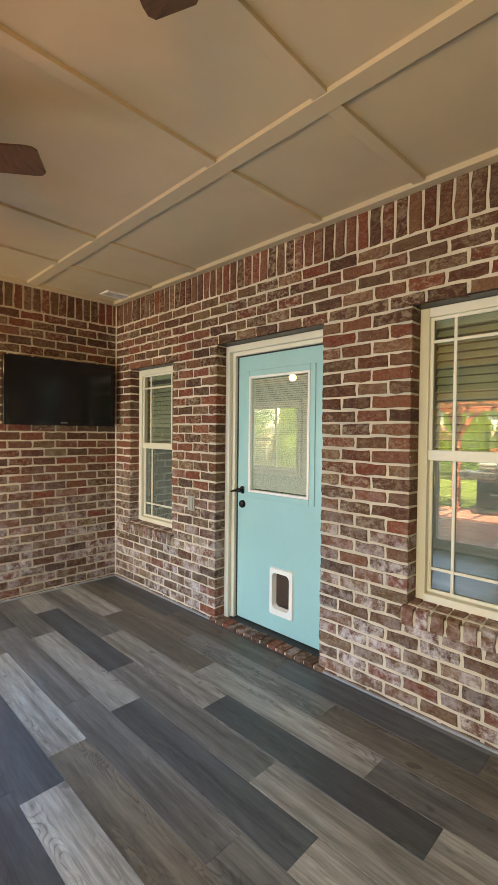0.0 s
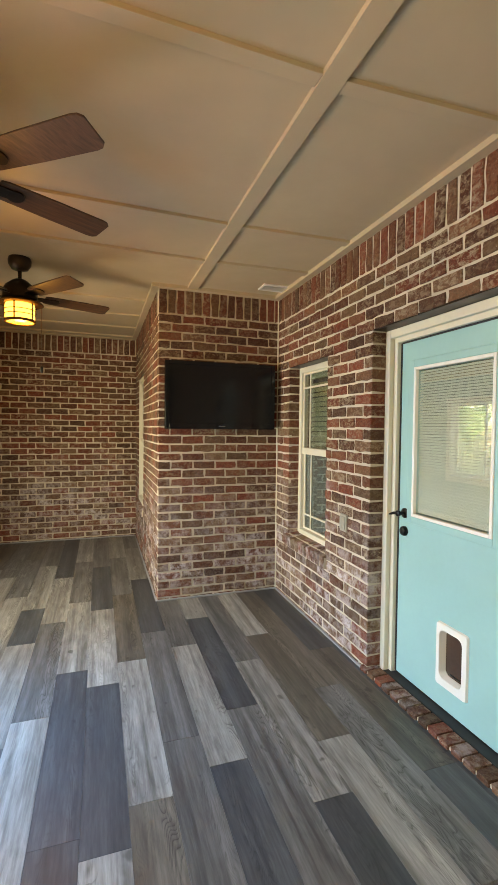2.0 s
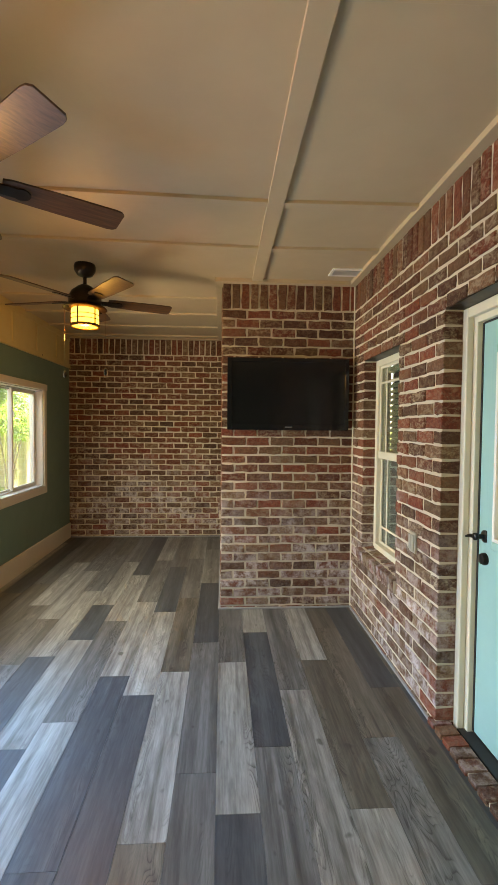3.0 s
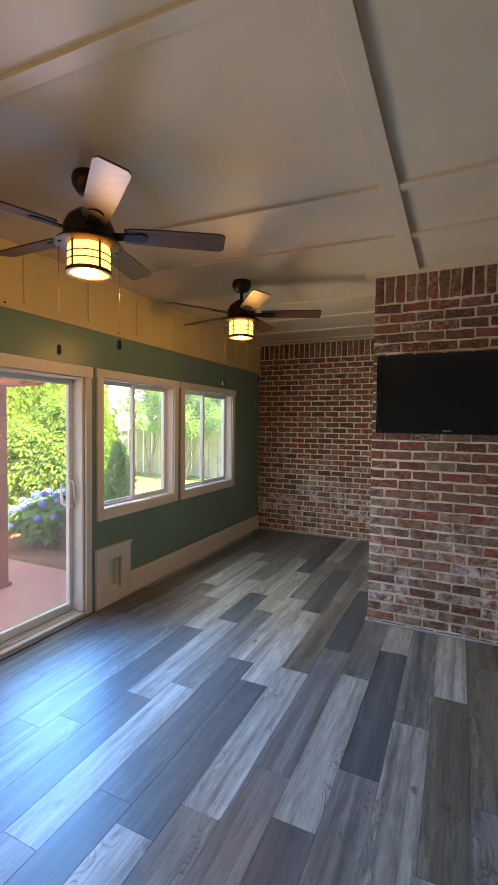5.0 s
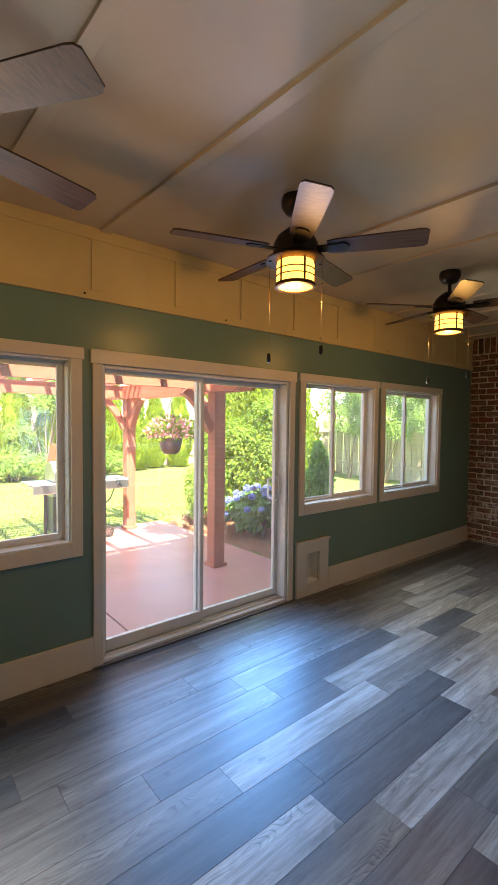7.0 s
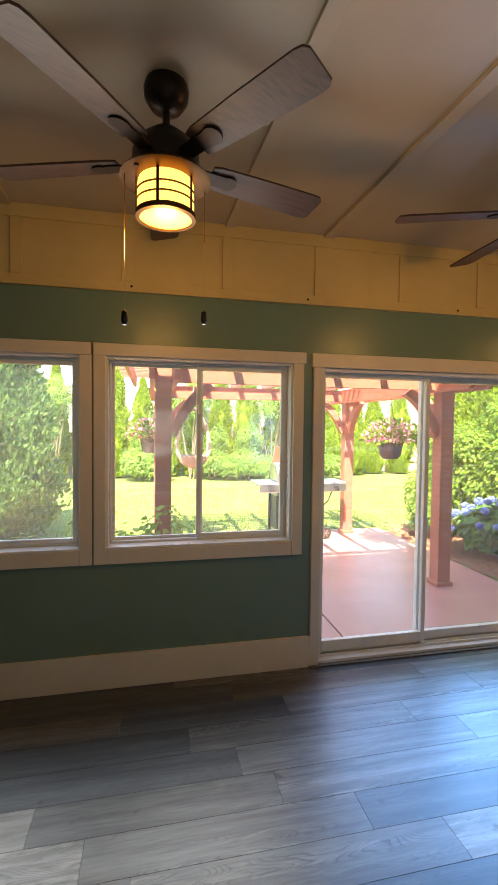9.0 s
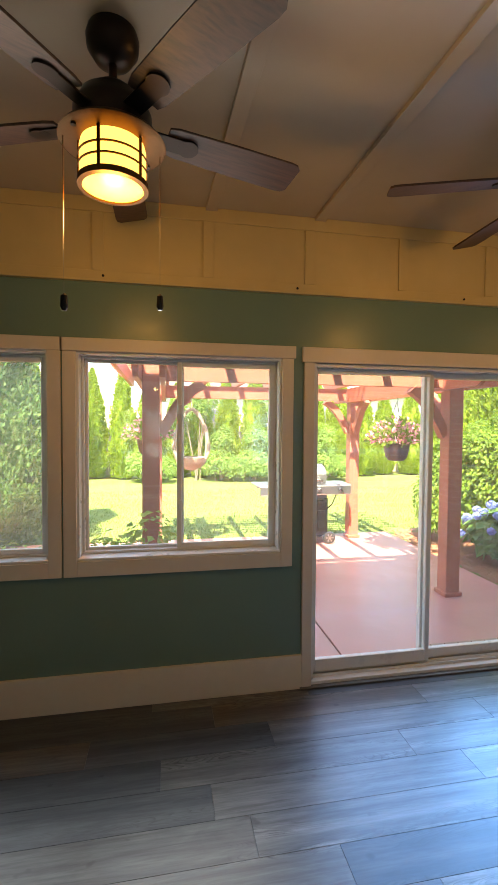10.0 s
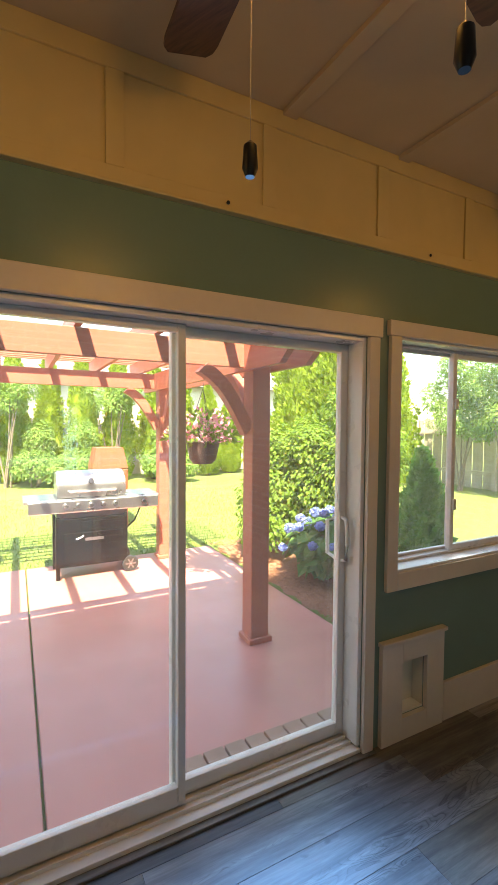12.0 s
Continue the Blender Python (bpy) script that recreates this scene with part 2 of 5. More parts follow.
M_FASCIA = paint("cream_beam_paint", (0.60, 0.47, 0.23), 0.5, 0.09, 0.05, 8)
M_GREEN = paint("green_wall_paint", (0.135, 0.22, 0.18), 0.33, 0.06, 0.10, 70)
M_TRIM = paint("white_trim_paint", (0.65, 0.585, 0.50), 0.4, 0.06, 0.05, 30)
M_ALMOND = paint("almond_frame_paint", (0.66, 0.62, 0.50), 0.45, 0.05, 0.04, 30)
M_VINYL = paint("white_vinyl", (0.70, 0.70, 0.69), 0.3, 0.03, 0.0)
M_DOOR = paint("teal_door_paint", (0.27, 0.53, 0.53), 0.38, 0.05, 0.05, 40)
M_WHITE = paint("white_plastic", (0.78, 0.77, 0.73), 0.35, 0.04, 0.0)
# house window slats share one dim olive base colour
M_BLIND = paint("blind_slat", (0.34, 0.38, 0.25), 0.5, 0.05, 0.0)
M_DOORBLIND = paint("door_blind_slat", (0.74, 0.76, 0.64), 0.45, 0.04, 0.0)
M_BLACK = paint("black_metal", (0.015, 0.014, 0.014), 0.35, 0.1, 0.0, metal=0.6)
M_BRONZE = paint("dark_bronze", (0.035, 0.024, 0.018), 0.4, 0.15, 0.03, 50, metal=0.7)
M_COPPER = paint("aged_copper", (0.13, 0.065, 0.022), 0.5, 0.2, 0.0, 50, metal=0.9)
M_SCREEN = paint("tv_screen", (0.006, 0.006, 0.007), 0.16, 0.02, 0.0)
M_BEZEL = paint("tv_bezel", (0.008, 0.008, 0.009), 0.12, 0.02, 0.0)
M_THRESH = paint("threshold_rubber", (0.018, 0.018, 0.02), 0.6, 0.2, 0.1)
M_SHOE = paint("shoe_moulding", (0.30, 0.31, 0.33), 0.5, 0.2, 0.1, 40)
# west panes carry the outdoor haze in their material
M_GLASS = glass_material(veil=0.04)
M_GLASS_SCREEN = glass_material("glass_behind_screen", veil=0.065)
M_GLASS_E = glass_material("house_glass", 0.15)
M_LAMP = glow("lamp_glass", (1.0, 0.49, 0.095), 0.43)
# dark colour that stands for the shade of the unlit rooms
M_ROOM_DARK = paint("dark_room_tone", (0.10, 0.095, 0.085), 0.8, 0.05, 0.0)
M_MESH = mesh_material()
M_STEEL = paint("brushed_steel", (0.62, 0.62, 0.62), 0.3, 0.08, 0.0, 80, metal=0.95)
M_GREYST = paint("grey_steel", (0.30, 0.30, 0.31), 0.32, 0.08, 0.0, 80, metal=0.9)
M_OUTLET = paint("outlet_grey", (0.34, 0.33, 0.28), 0.6, 0.1, 0.0)
M_TYRE = paint("tyre_plastic", (0.03, 0.03, 0.03), 0.6, 0.1, 0.0)


def walnut(name, a, b):
    n = Nodes(name, 0.45)
    t = n.t.nodes.new("ShaderNodeTexCoord").outputs["Object"]
    v = n.t.nodes.new("ShaderNodeVectorMath")
    v.operation = "MULTIPLY"
    n.put(v.inputs[0], t)
    v.inputs[1].default_value = (1.2, 14, 14)
    n.colour(n.ramp(n.noise(6, 5, 0.6, v.outputs[0], 0.5), (0.3, a), (0.7, b)))
    return n.mat


M_BLADE = walnut("walnut_blade", (0.035, 0.018, 0.010), (0.105, 0.052, 0.027))
M_CEDAR = paint("red_stained_timber", (0.44, 0.135, 0.09), 0.55, 0.14, 0.15, 26)
M_PATIO = paint("red_stained_concrete", (0.52, 0.215, 0.185), 0.36, 0.10, 0.1, 12)
M_PAVER = paint("tan_paver", (0.33, 0.21, 0.155), 0.7, 0.2, 0.2, 25)
M_WICKER = paint("weathered_wicker", (0.40, 0.33, 0.25), 0.8, 0.25, 0.3, 40)
M_POT = paint("brown_pot", (0.10, 0.055, 0.045), 0.6, 0.15, 0.1)
M_FENCE = paint("weathered_fence_board", (0.55, 0.47, 0.37), 0.8, 0.2, 0.2, 20)
M_BARK = paint("bark", (0.22, 0.17, 0.13), 0.9, 0.25, 0.5, 25)
M_TERRA = paint("terracotta", (0.26, 0.085, 0.04), 0.35, 0.15, 0.2, 30)
M_ROOFING = paint("roof_shingle", (0.20, 0.17, 0.15), 0.9, 0.2, 0.3, 20)
M_SIDING = paint("house_siding", (0.55, 0.52, 0.47), 0.7, 0.08, 0.1)


def lawn_material():
    n = Nodes("lawn_grass", 0.8, spec=0.2)
    n.colour(n.mix(n.ramp(n.noise(0.7, 5), (0.3, 0.0), (0.7, 1.0)), n.mix(n.noise(40, 4), (0.11, 0.18, 0.038), (0.17, 0.235, 0.055)), (0.195, 0.24, 0.068)))
    n.bump(n.noise(90, 4), 0.6, 0.03)
    return n.mat


def mulch_material():
    n = Nodes("mulch", 0.9, spec=0.2)
    r = n.random()
    n.colour(n.mix(n.noise(30, 4), n.ramp(r, (0.0, (0.22, 0.10, 0.06)), (1.0, (0.44, 0.22, 0.14))), (0.32, 0.15, 0.09)))
    n.bump(n.noise(50, 5), 0.8, 0.02)
    return n.mat


M_LAWN, M_MULCH = lawn_material(), mulch_material()
M_THUJA = leaf_material("thuja_sprays", (0.15, 0.25, 0.025), (0.26, 0.37, 0.035), (0.36, 0.46, 0.06), 0.55)
M_DARKTHUJA = leaf_material("dark_cedar_sprays", (0.07, 0.15, 0.045), (0.12, 0.23, 0.07), (0.20, 0.33, 0.10), 0.45)
M_LAUREL = leaf_material("laurel_leaves", (0.065, 0.14, 0.020), (0.15, 0.26, 0.032), (0.30, 0.42, 0.055), 0.5)
M_JUNIPER = leaf_material("juniper_sprays", (0.16, 0.34, 0.07), (0.26, 0.46, 0.11), (0.36, 0.54, 0.16), 0.6)
M_HYDLEAF = leaf_material("hydrangea_leaves", (0.06, 0.14, 0.04), (0.10, 0.22, 0.06), (0.18, 0.32, 0.10), 0.4)
M_NANDINA = leaf_material("nandina_leaves", (0.18, 0.28, 0.06), (0.28, 0.40, 0.09), (0.42, 0.50, 0.16), 0.55)
M_BLUE = leaf_material("blue_petals", (0.16, 0.24, 0.62), (0.26, 0.36, 0.72), (0.42, 0.33, 0.66), 0.3)
M_PINK = leaf_material("pink_petals", (0.62, 0.12, 0.25), (0.75, 0.32, 0.42), (0.80, 0.66, 0.66), 0.2)
M_MYRTLE = leaf_material("myrtle_leaves", (0.12, 0.23, 0.05), (0.22, 0.36, 0.08), (0.36, 0.48, 0.16), 0.55)
M_GRASS = leaf_material("grass_blades", (0.11, 0.19, 0.04), (0.17, 0.26, 0.06), (0.25, 0.32, 0.09))


# ---- mesh helpers ----
ORIGIN = {}
rng = random.Random(7)


def box(bm, x0, x1, y0, y1, z0, z1, bevel=0.0, m=None):
    """A box, rounded by bevel, added to bm."""
    made = bmesh.ops.create_cube(bm, size=1.0)["verts"]
    t = Matrix.LocRotScale(((x0 + x1) / 2, (y0 + y1) / 2, (z0 + z1) / 2), None, (x1 - x0, y1 - y0, z1 - z0))
    bmesh.ops.transform(bm, matrix=(m @ t) if m else t, verts=made)
    if bevel:
        edges = {e for v in made for e in v.link_edges}
        bmesh.ops.bevel(bm, geom=list(edges), offset=bevel, segments=2, profile=0.5, affect="EDGES")
    return bm


def boxed(*a, **k):
    return box(bmesh.new(), *a, **k)


def lathe(bm, rings, n=32, m=None, cap=True):
    """A turned body from (radius, height) rings about z."""
    rows = []
    for r, z in rings:
        rows.append([bm.verts.new((r * math.cos(2 * math.pi * i / n), r * math.sin(2 * math.pi * i / n), z)) for i in range(n)])
    for a, b in zip(rows, rows[1:]):
        for i in range(n):
            bm.faces.new((a[i], a[(i + 1) % n], b[(i + 1) % n], b[i]))
    if cap:
        bm.faces.new(list(reversed(rows[0])))
        bm.faces.new(rows[-1])
    if m:
        bmesh.ops.transform(bm, matrix=m, verts=[v for row in rows for v in row])
    return bm


def tube(bm, pts, r, n=8):
    """A round bar along points."""
    pts = [Vector(p) for p in pts]
    rows = []
    for i, p in enumerate(pts):
        d = (pts[min(i + 1, len(pts) - 1)] - pts[max(i - 1, 0)]).normalized()
        s = d.cross(Vector((0, 0, 1)) if abs(d.z) < 0.9 else Vector((1, 0, 0))).normalized()
        u = s.cross(d)
        rad = r[i] if isinstance(r, (list, tuple)) else r
        rows.append([bm.verts.new(p + rad * (math.cos(2 * math.pi * k / n) * s + math.sin(2 * math.pi * k / n) * u)) for k in range(n)])
    for a, b in zip(rows, rows[1:]):
        for k in range(n):
            bm.faces.new((a[k], a[(k + 1) % n], b[(k + 1) % n], b[k]))
    bm.faces.new(rows[0])
    bm.faces.new(list(reversed(rows[-1])))
    return bm


def mesh_of(name, bm, mat, smooth=False):
    bmesh.ops.recalc_face_normals(bm, faces=bm.faces)
    me = bpy.data.meshes.new(name)
    bm.to_mesh(me)
    bm.free()
    me.materials.append(mat)
    if smooth:
        me.shade_smooth()
        me.set_sharp_from_angle(angle=radians(35))
    return me


def thing(name, base, label, category, group="", kind=""):
    """An Empty at the base of a thing."""
    ob = new(name)
    ob.location, ob.empty_display_size = base, 0.1
    ORIGIN[ob] = Vector(base)
    return tagged(ob, label, category, group, kind)


def part(name, bm, mat, parent, label="", smooth=False, kind=""):
    """One mesh, built in the world's places, under a thing or a part."""
    o = ORIGIN[parent]
    bmesh.ops.translate(bm, vec=-o, verts=bm.verts)
    ob = new(name, mesh_of(name, bm, mat, smooth))
    ob.parent = parent
    ORIGIN[ob] = o
    return tagged(ob, label, kind=kind)


def solo(name, bm, mat, label, category, group="", kind="", smooth=False):
    """A thing of one mesh, its origin at its base."""
    lo = [min(v.co[i] for v in bm.verts) for i in range(3)]
    hi = [max(v.co[i] for v in bm.verts) for i in range(3)]
    o = Vector(((lo[0] + hi[0]) / 2, (lo[1] + hi[1]) / 2, lo[2]))
    bmesh.ops.translate(bm, vec=-o, verts=bm.verts)
    ob = new(name, mesh_of(name, bm, mat, smooth))
    ob.location = o
    ORIGIN[ob] = o
    return tagged(ob, label, category, group, kind)


def soup(name, verts, faces, mat, parent=None, at=(0, 0, 0)):
    me = bpy.data.meshes.new(name)
    me.from_pydata([tuple(v) for v in verts], [], faces)
    me.materials.append(mat)
    ob = new(name, me)
    ob.location = at
    if parent:
        ob.parent = parent
        ob.location = (0, 0, 0)
    return ob


def slab_with_holes(axis, face, back, u0, u1, z0, z1, holes, slack=0.0):
    """A wall body: axis 'x' stands across x from face to back and runs along y; holes are (u0, u1, z0, z1)."""
    holes = [(a - slack, b + slack, c, d + slack) for a, b, c, d in holes]
    us = sorted({u0, u1, *[v for h in holes for v in h[:2] if u0 < v < u1]})
    zs = sorted({z0, z1, *[v for h in holes for v in h[2:] if z0 < v < z1]})
    solid = {}
    for i in range(len(us) - 1):
        for k in range(len(zs) - 1):
            u, z = (us[i] + us[i + 1]) / 2, (zs[k] + zs[k + 1]) / 2
            solid[i, k] = not any(a < u < b and c < z < d for a, b, c, d in holes)
    bm = bmesh.new()
    seen = {}

    def vert(d, i, k):
        if (d, i, k) not in seen:
            p = (face, back)[d]
            seen[d, i, k] = bm.verts.new((p, us[i], zs[k]) if axis == "x" else (us[i], p, zs[k]))
        return seen[d, i, k]

    for (i, k), on in solid.items():
        if not on:
            continue
        for d in (0, 1):
            bm.faces.new((vert(d, i, k), vert(d, i + 1, k), vert(d, i + 1, k + 1), vert(d, i, k + 1)))
        for di, dk, a, b in ((-1, 0, (i, k), (i, k + 1)), (1, 0, (i + 1, k), (i + 1, k + 1)), (0, -1, (i, k), (i + 1, k)), (0, 1, (i, k + 1), (i + 1, k + 1))):
            if not solid.get((i + di, k + dk), False):
                bm.faces.new((vert(0, *a), vert(0, *b), vert(1, *b), vert(1, *a)))
    return bm


# ---- the plan ----
XE, XW, XC = 2.258, -0.970, 1.131       # brick house wall, green wall, side of the projecting bay
YT, YF, YS = 4.447, 6.97, -2.2          # wall with the television, far end, near end
ZC, ZTOP = 2.775, 2.748                 # ceiling, top of the brickwork
COURSE, STRETCH, GAP = 0.076, 0.2032, 0.0115
ROW0 = 2.54 - 33 * COURSE
W1 = (3.47, 4.17, 0.60, 2.082)
W2 = (0.36, 1.33, 0.575, 2.158)
W7 = (5.80, 6.56, 0.60, 2.158)
DOOR = (1.90, 2.895, -0.05, 2.156)

wall_east = tagged(new("wall_east", mesh_of("wall_east", slab_with_holes("x", XE + 0.004, XE + 0.22, YS, YT + 0.2, -0.06, ZC, [W1, W2, (DOOR[0], DOOR[1], DOOR[2], DOOR[3])], 0.004), M_MORTAR)), "red-brown brick house wall with pale mortar joints", "wall", kind="structure")
wall_bay = tagged(new("wall_bay", mesh_of("wall_bay", slab_with_holes("y", YT + 0.004, YT + 0.2, XC + 0.004, XE + 0.004, -0.06, ZC, []), M_MORTAR)), "brick wall of the bay behind the television", "wall", kind="structure")
wall_bay_side = tagged(new("wall_bay_side", mesh_of("wall_bay_side", slab_with_holes("x", XC + 0.004, XC + 0.22, YT + 0.2, YF + 0.004, -0.06, ZC, [W7], 0.004), M_MORTAR)), "brick side wall of the bay with a window", "wall", kind="structure")
wall_north = tagged(new("wall_north", mesh_of("wall_north", slab_with_holes("y", YF + 0.004, YF + 0.2, XW - 0.15, XC + 0.22, -0.06, ZC, []), M_MORTAR)), "brick end wall with whitish mortar smears", "wall", kind="structure")
wall_south = tagged(new("wall_south", mesh_of("wall_south", boxed(XW - 0.15, XE + 0.22, YS - 0.15, YS, -0.06, ZC), M_GREEN)), "plain green painted end wall", "wall", kind="structure")

# green west wall: (y0, y1, z0, z1) of each clear opening
SL = (1.824, 3.492, 0.0, 1.945)
WIN = [(3.69, 4.735, 0.835, 1.963), (4.935, 6.07, 0.835, 1.963), (0.495, 1.63, 0.83, 1.963), (-0.795, 0.35, 0.83, 1.963)]
CAT = (3.735, 3.905, 0.11, 0.39)
wall_west = tagged(new("wall_west", mesh_of("wall_west", slab_with_holes("x", XW, XW - 0.15, YS, YF, -0.06, ZC, [SL, *WIN, CAT]), M_GREEN)), "muted green painted wall with sliding windows", "wall", kind="structure")

# unseen inner walls closing the house rooms, coloured dark as if unlit
house_rooms = tagged(new("wall_house_inside", mesh_of("wall_house_inside", box(boxed(XE + 1.4, XE + 1.5, YS, YF, -0.1, ZC), XC + 0.9, XC + 1.0, YT + 0.2, YF, -0.1, ZC), M_ROOM_DARK)), "unseen inner wall of the house, coloured dim", "wall", kind="structure")

# ceiling: board with flat battens, one mesh
bm = bmesh.new()
box(bm, XW - 0.15, XE + 1.5, YS - 0.15, YF + 0.2, ZC, ZC + 0.12)
ZB = ZC - 0.021
BX = 1.42
box(bm, BX - 0.045, BX + 0.045, YS, YT, ZB, ZC + 0.002, 0.002)
CROSS = (-1.77, -1.15, 0.065, 1.315, 1.945, 3.15, 3.77, 4.98, 5.6)
for y in CROSS:
    east = XE - 0.062 if y < YT else XC - 0.062
    if y < YT:
        yb = y - 0.015
        for xa, xb, drop in ((XW + 0.002, BX - 0.0455, 0.085), (east, BX + 0.0455, 0.02)):
            lean = math.degrees(math.atan2(drop, xb - xa)) if xb > xa else -math.degrees(math.atan2(drop, xa - xb))
            ln = abs(xb - xa) / 2
            box(bm, -ln, ln, -0.032, 0.032, ZB + 0.003, ZC + 0.002, 0.002, pose((xa + xb) / 2, yb - drop / 2, 0, 0, 0, lean))
    else:
        box(bm, XW + 0.002, east, y - 0.032, y + 0.032, ZB + 0.003, ZC + 0.002, 0.002)
for a in ((XE - 0.06, XE + 0.002, YS, YT), (XC - 0.06, XC + 0.002, YT - 0.06, YF - 0.07), (XC + 0.003, XE - 0.061, YT - 0.06, YT + 0.002), (XW + 0.02, XC - 0.061, YF - 0.07, YF + 0.002)):
    box(bm, *a, ZC - 0.03, ZC + 0.002, 0.002)
box(bm, XW + 0.02, XC - 0.061, YF - 0.2, YF - 0.071, ZC - 0.018, ZC + 0.002, 0.002)
box(bm, XW + 0.02, XC - 0.061, 6.2, 6.262, ZC - 0.018, ZC + 0.002, 0.002)
ceiling = tagged(new("ceiling", mesh_of("ceiling", bm, M_CEIL)), "cream painted ceiling boards with flat battens", "ceiling", kind="structure")

# boxed beam above the green wall
fascia = tagged(thing("beam_trim", (XW, 2.4, 2.33), "cream painted boxed beam with panel battens", "trim"), kind="structure")
part("backing", boxed(XW - 0.002, XW + 0.010, YS, YF - 0.001, 2.35, ZC - 0.0005), M_FASCIA, fascia)
part("bottom_rail", boxed(XW + 0.0105, XW + 0.022, YS, YF - 0.001, 2.345, 2.392, 0.002), M_FASCIA, fascia)
part("bottom_bead", boxed(XW - 0.002, XW + 0.030, YS, YF - 0.001, 2.333, 2.3445, 0.003), M_FASCIA, fascia)
part("top_rail", boxed(XW + 0.0105, XW + 0.022, YS, YF - 0.001, 2.70, ZC - 0.001, 0.002), M_FASCIA, fascia)
y = -1.765
while y < YF - 0.1:
    part("stile", boxed(XW + 0.0105, XW + 0.021, y - 0.005, y + 0.055, 2.3925, 2.6995, 0.002), M_FASCIA, fascia)
    y += 0.588
y = -1.5
while y < YF:
    part("nail_head", lathe(bmesh.new(), [(0.007, 0), (0.007, 0.004), (0.003, 0.006)], 8, pose(XW + 0.03, y, 2.362, 0, 90, 0)), M_BLACK, fascia)
    y += 1.07

# baseboard along the green wall
baseboard = tagged(thing("baseboard", (XW, 2, 0), "wide white painted baseboard", "baseboard"), kind="structure")
for y0, y1 in ((YS, 1.768), (4.04, YF - 0.001)):
    part("board", boxed(XW - 0.002, XW + 0.018, y0, y1, 0.0, 0.205, 0.003), M_TRIM, baseboard)
for k, a in enumerate(((XE - 0.016, XE + 0.003, YS, 1.88), (XE - 0.016, XE + 0.003, 2.915, YT - 0.016), (XC, XE - 0.001, YT - 0.016, YT + 0.003), (XC - 0.016, XC + 0.003, YT - 0.016, YF - 0.016), (XW + 0.02, XC - 0.017, YF - 0.016, YF + 0.003))):
    part("shoe_moulding", boxed(*a, 0.0, 0.014, 0.004), M_SHOE, baseboard, "grey shoe moulding")
corner_bead = tagged(solo("corner_trim", boxed(XE - 0.012, XE + 0.002, YT - 0.012, YT + 0.002, 0.015, ZTOP, 0.004), M_ALMOND, "pale caulked corner bead between the brick walls", "trim"), kind="structure")


# ---- openings of the green wall ----
def casing(top, y0, y1, z0, z1, foot, side=0.068, w=0.070):
    """Flat trim boards round an opening."""
    x0, x1 = XW - 0.003, XW + 0.02
    part("casing", boxed(x0, x1 + 0.004, y0 - side - 0.012, y1 + side + 0.012, z1, z1 + w, 0.003), M_TRIM, top)
    low = z0 - 0.084 if foot else 0.0
    for a, b in ((y0 - side, y0), (y1, y1 + side)):
        part("casing", boxed(x0, x1, a, b, low, z1 - 0.0005, 0.003), M_TRIM, top)
    if foot:
        part("casing", boxed(x0, x1, y0 + 0.0005, y1 - 0.0005, low, z0, 0.003), M_TRIM, top)


def sash(name, top, x, y0, y1, z0, z1, w, d=0.024, foot=None, glass=None):
    """A glazed sash: four vinyl bars and a pane."""
    foot = foot or w
    s = part(name, boxed(x, x + d, y0, y0 + w, z0, z1, 0.003), M_VINYL, top)
    part("stile", boxed(x, x + d, y1 - w, y1, z0, z1, 0.003), M_VINYL, s)
    part("rail", boxed(x, x + d, y0 + w + 0.0005, y1 - w - 0.0005, z0, z0 + foot, 0.003), M_VINYL, s)
    part("rail", boxed(x, x + d, y0 + w + 0.0005, y1 - w - 0.0005, z1 - w, z1, 0.003), M_VINYL, s)
    g = part("pane", boxed(x + d / 2 - 0.003, x + d / 2 + 0.003, y0 + w - 0.006, y1 - w + 0.006, z0 + foot - 0.006, z1 - w + 0.006), glass or M_GLASS, s, "clear window glass")
    g.visible_shadow = False
    return s


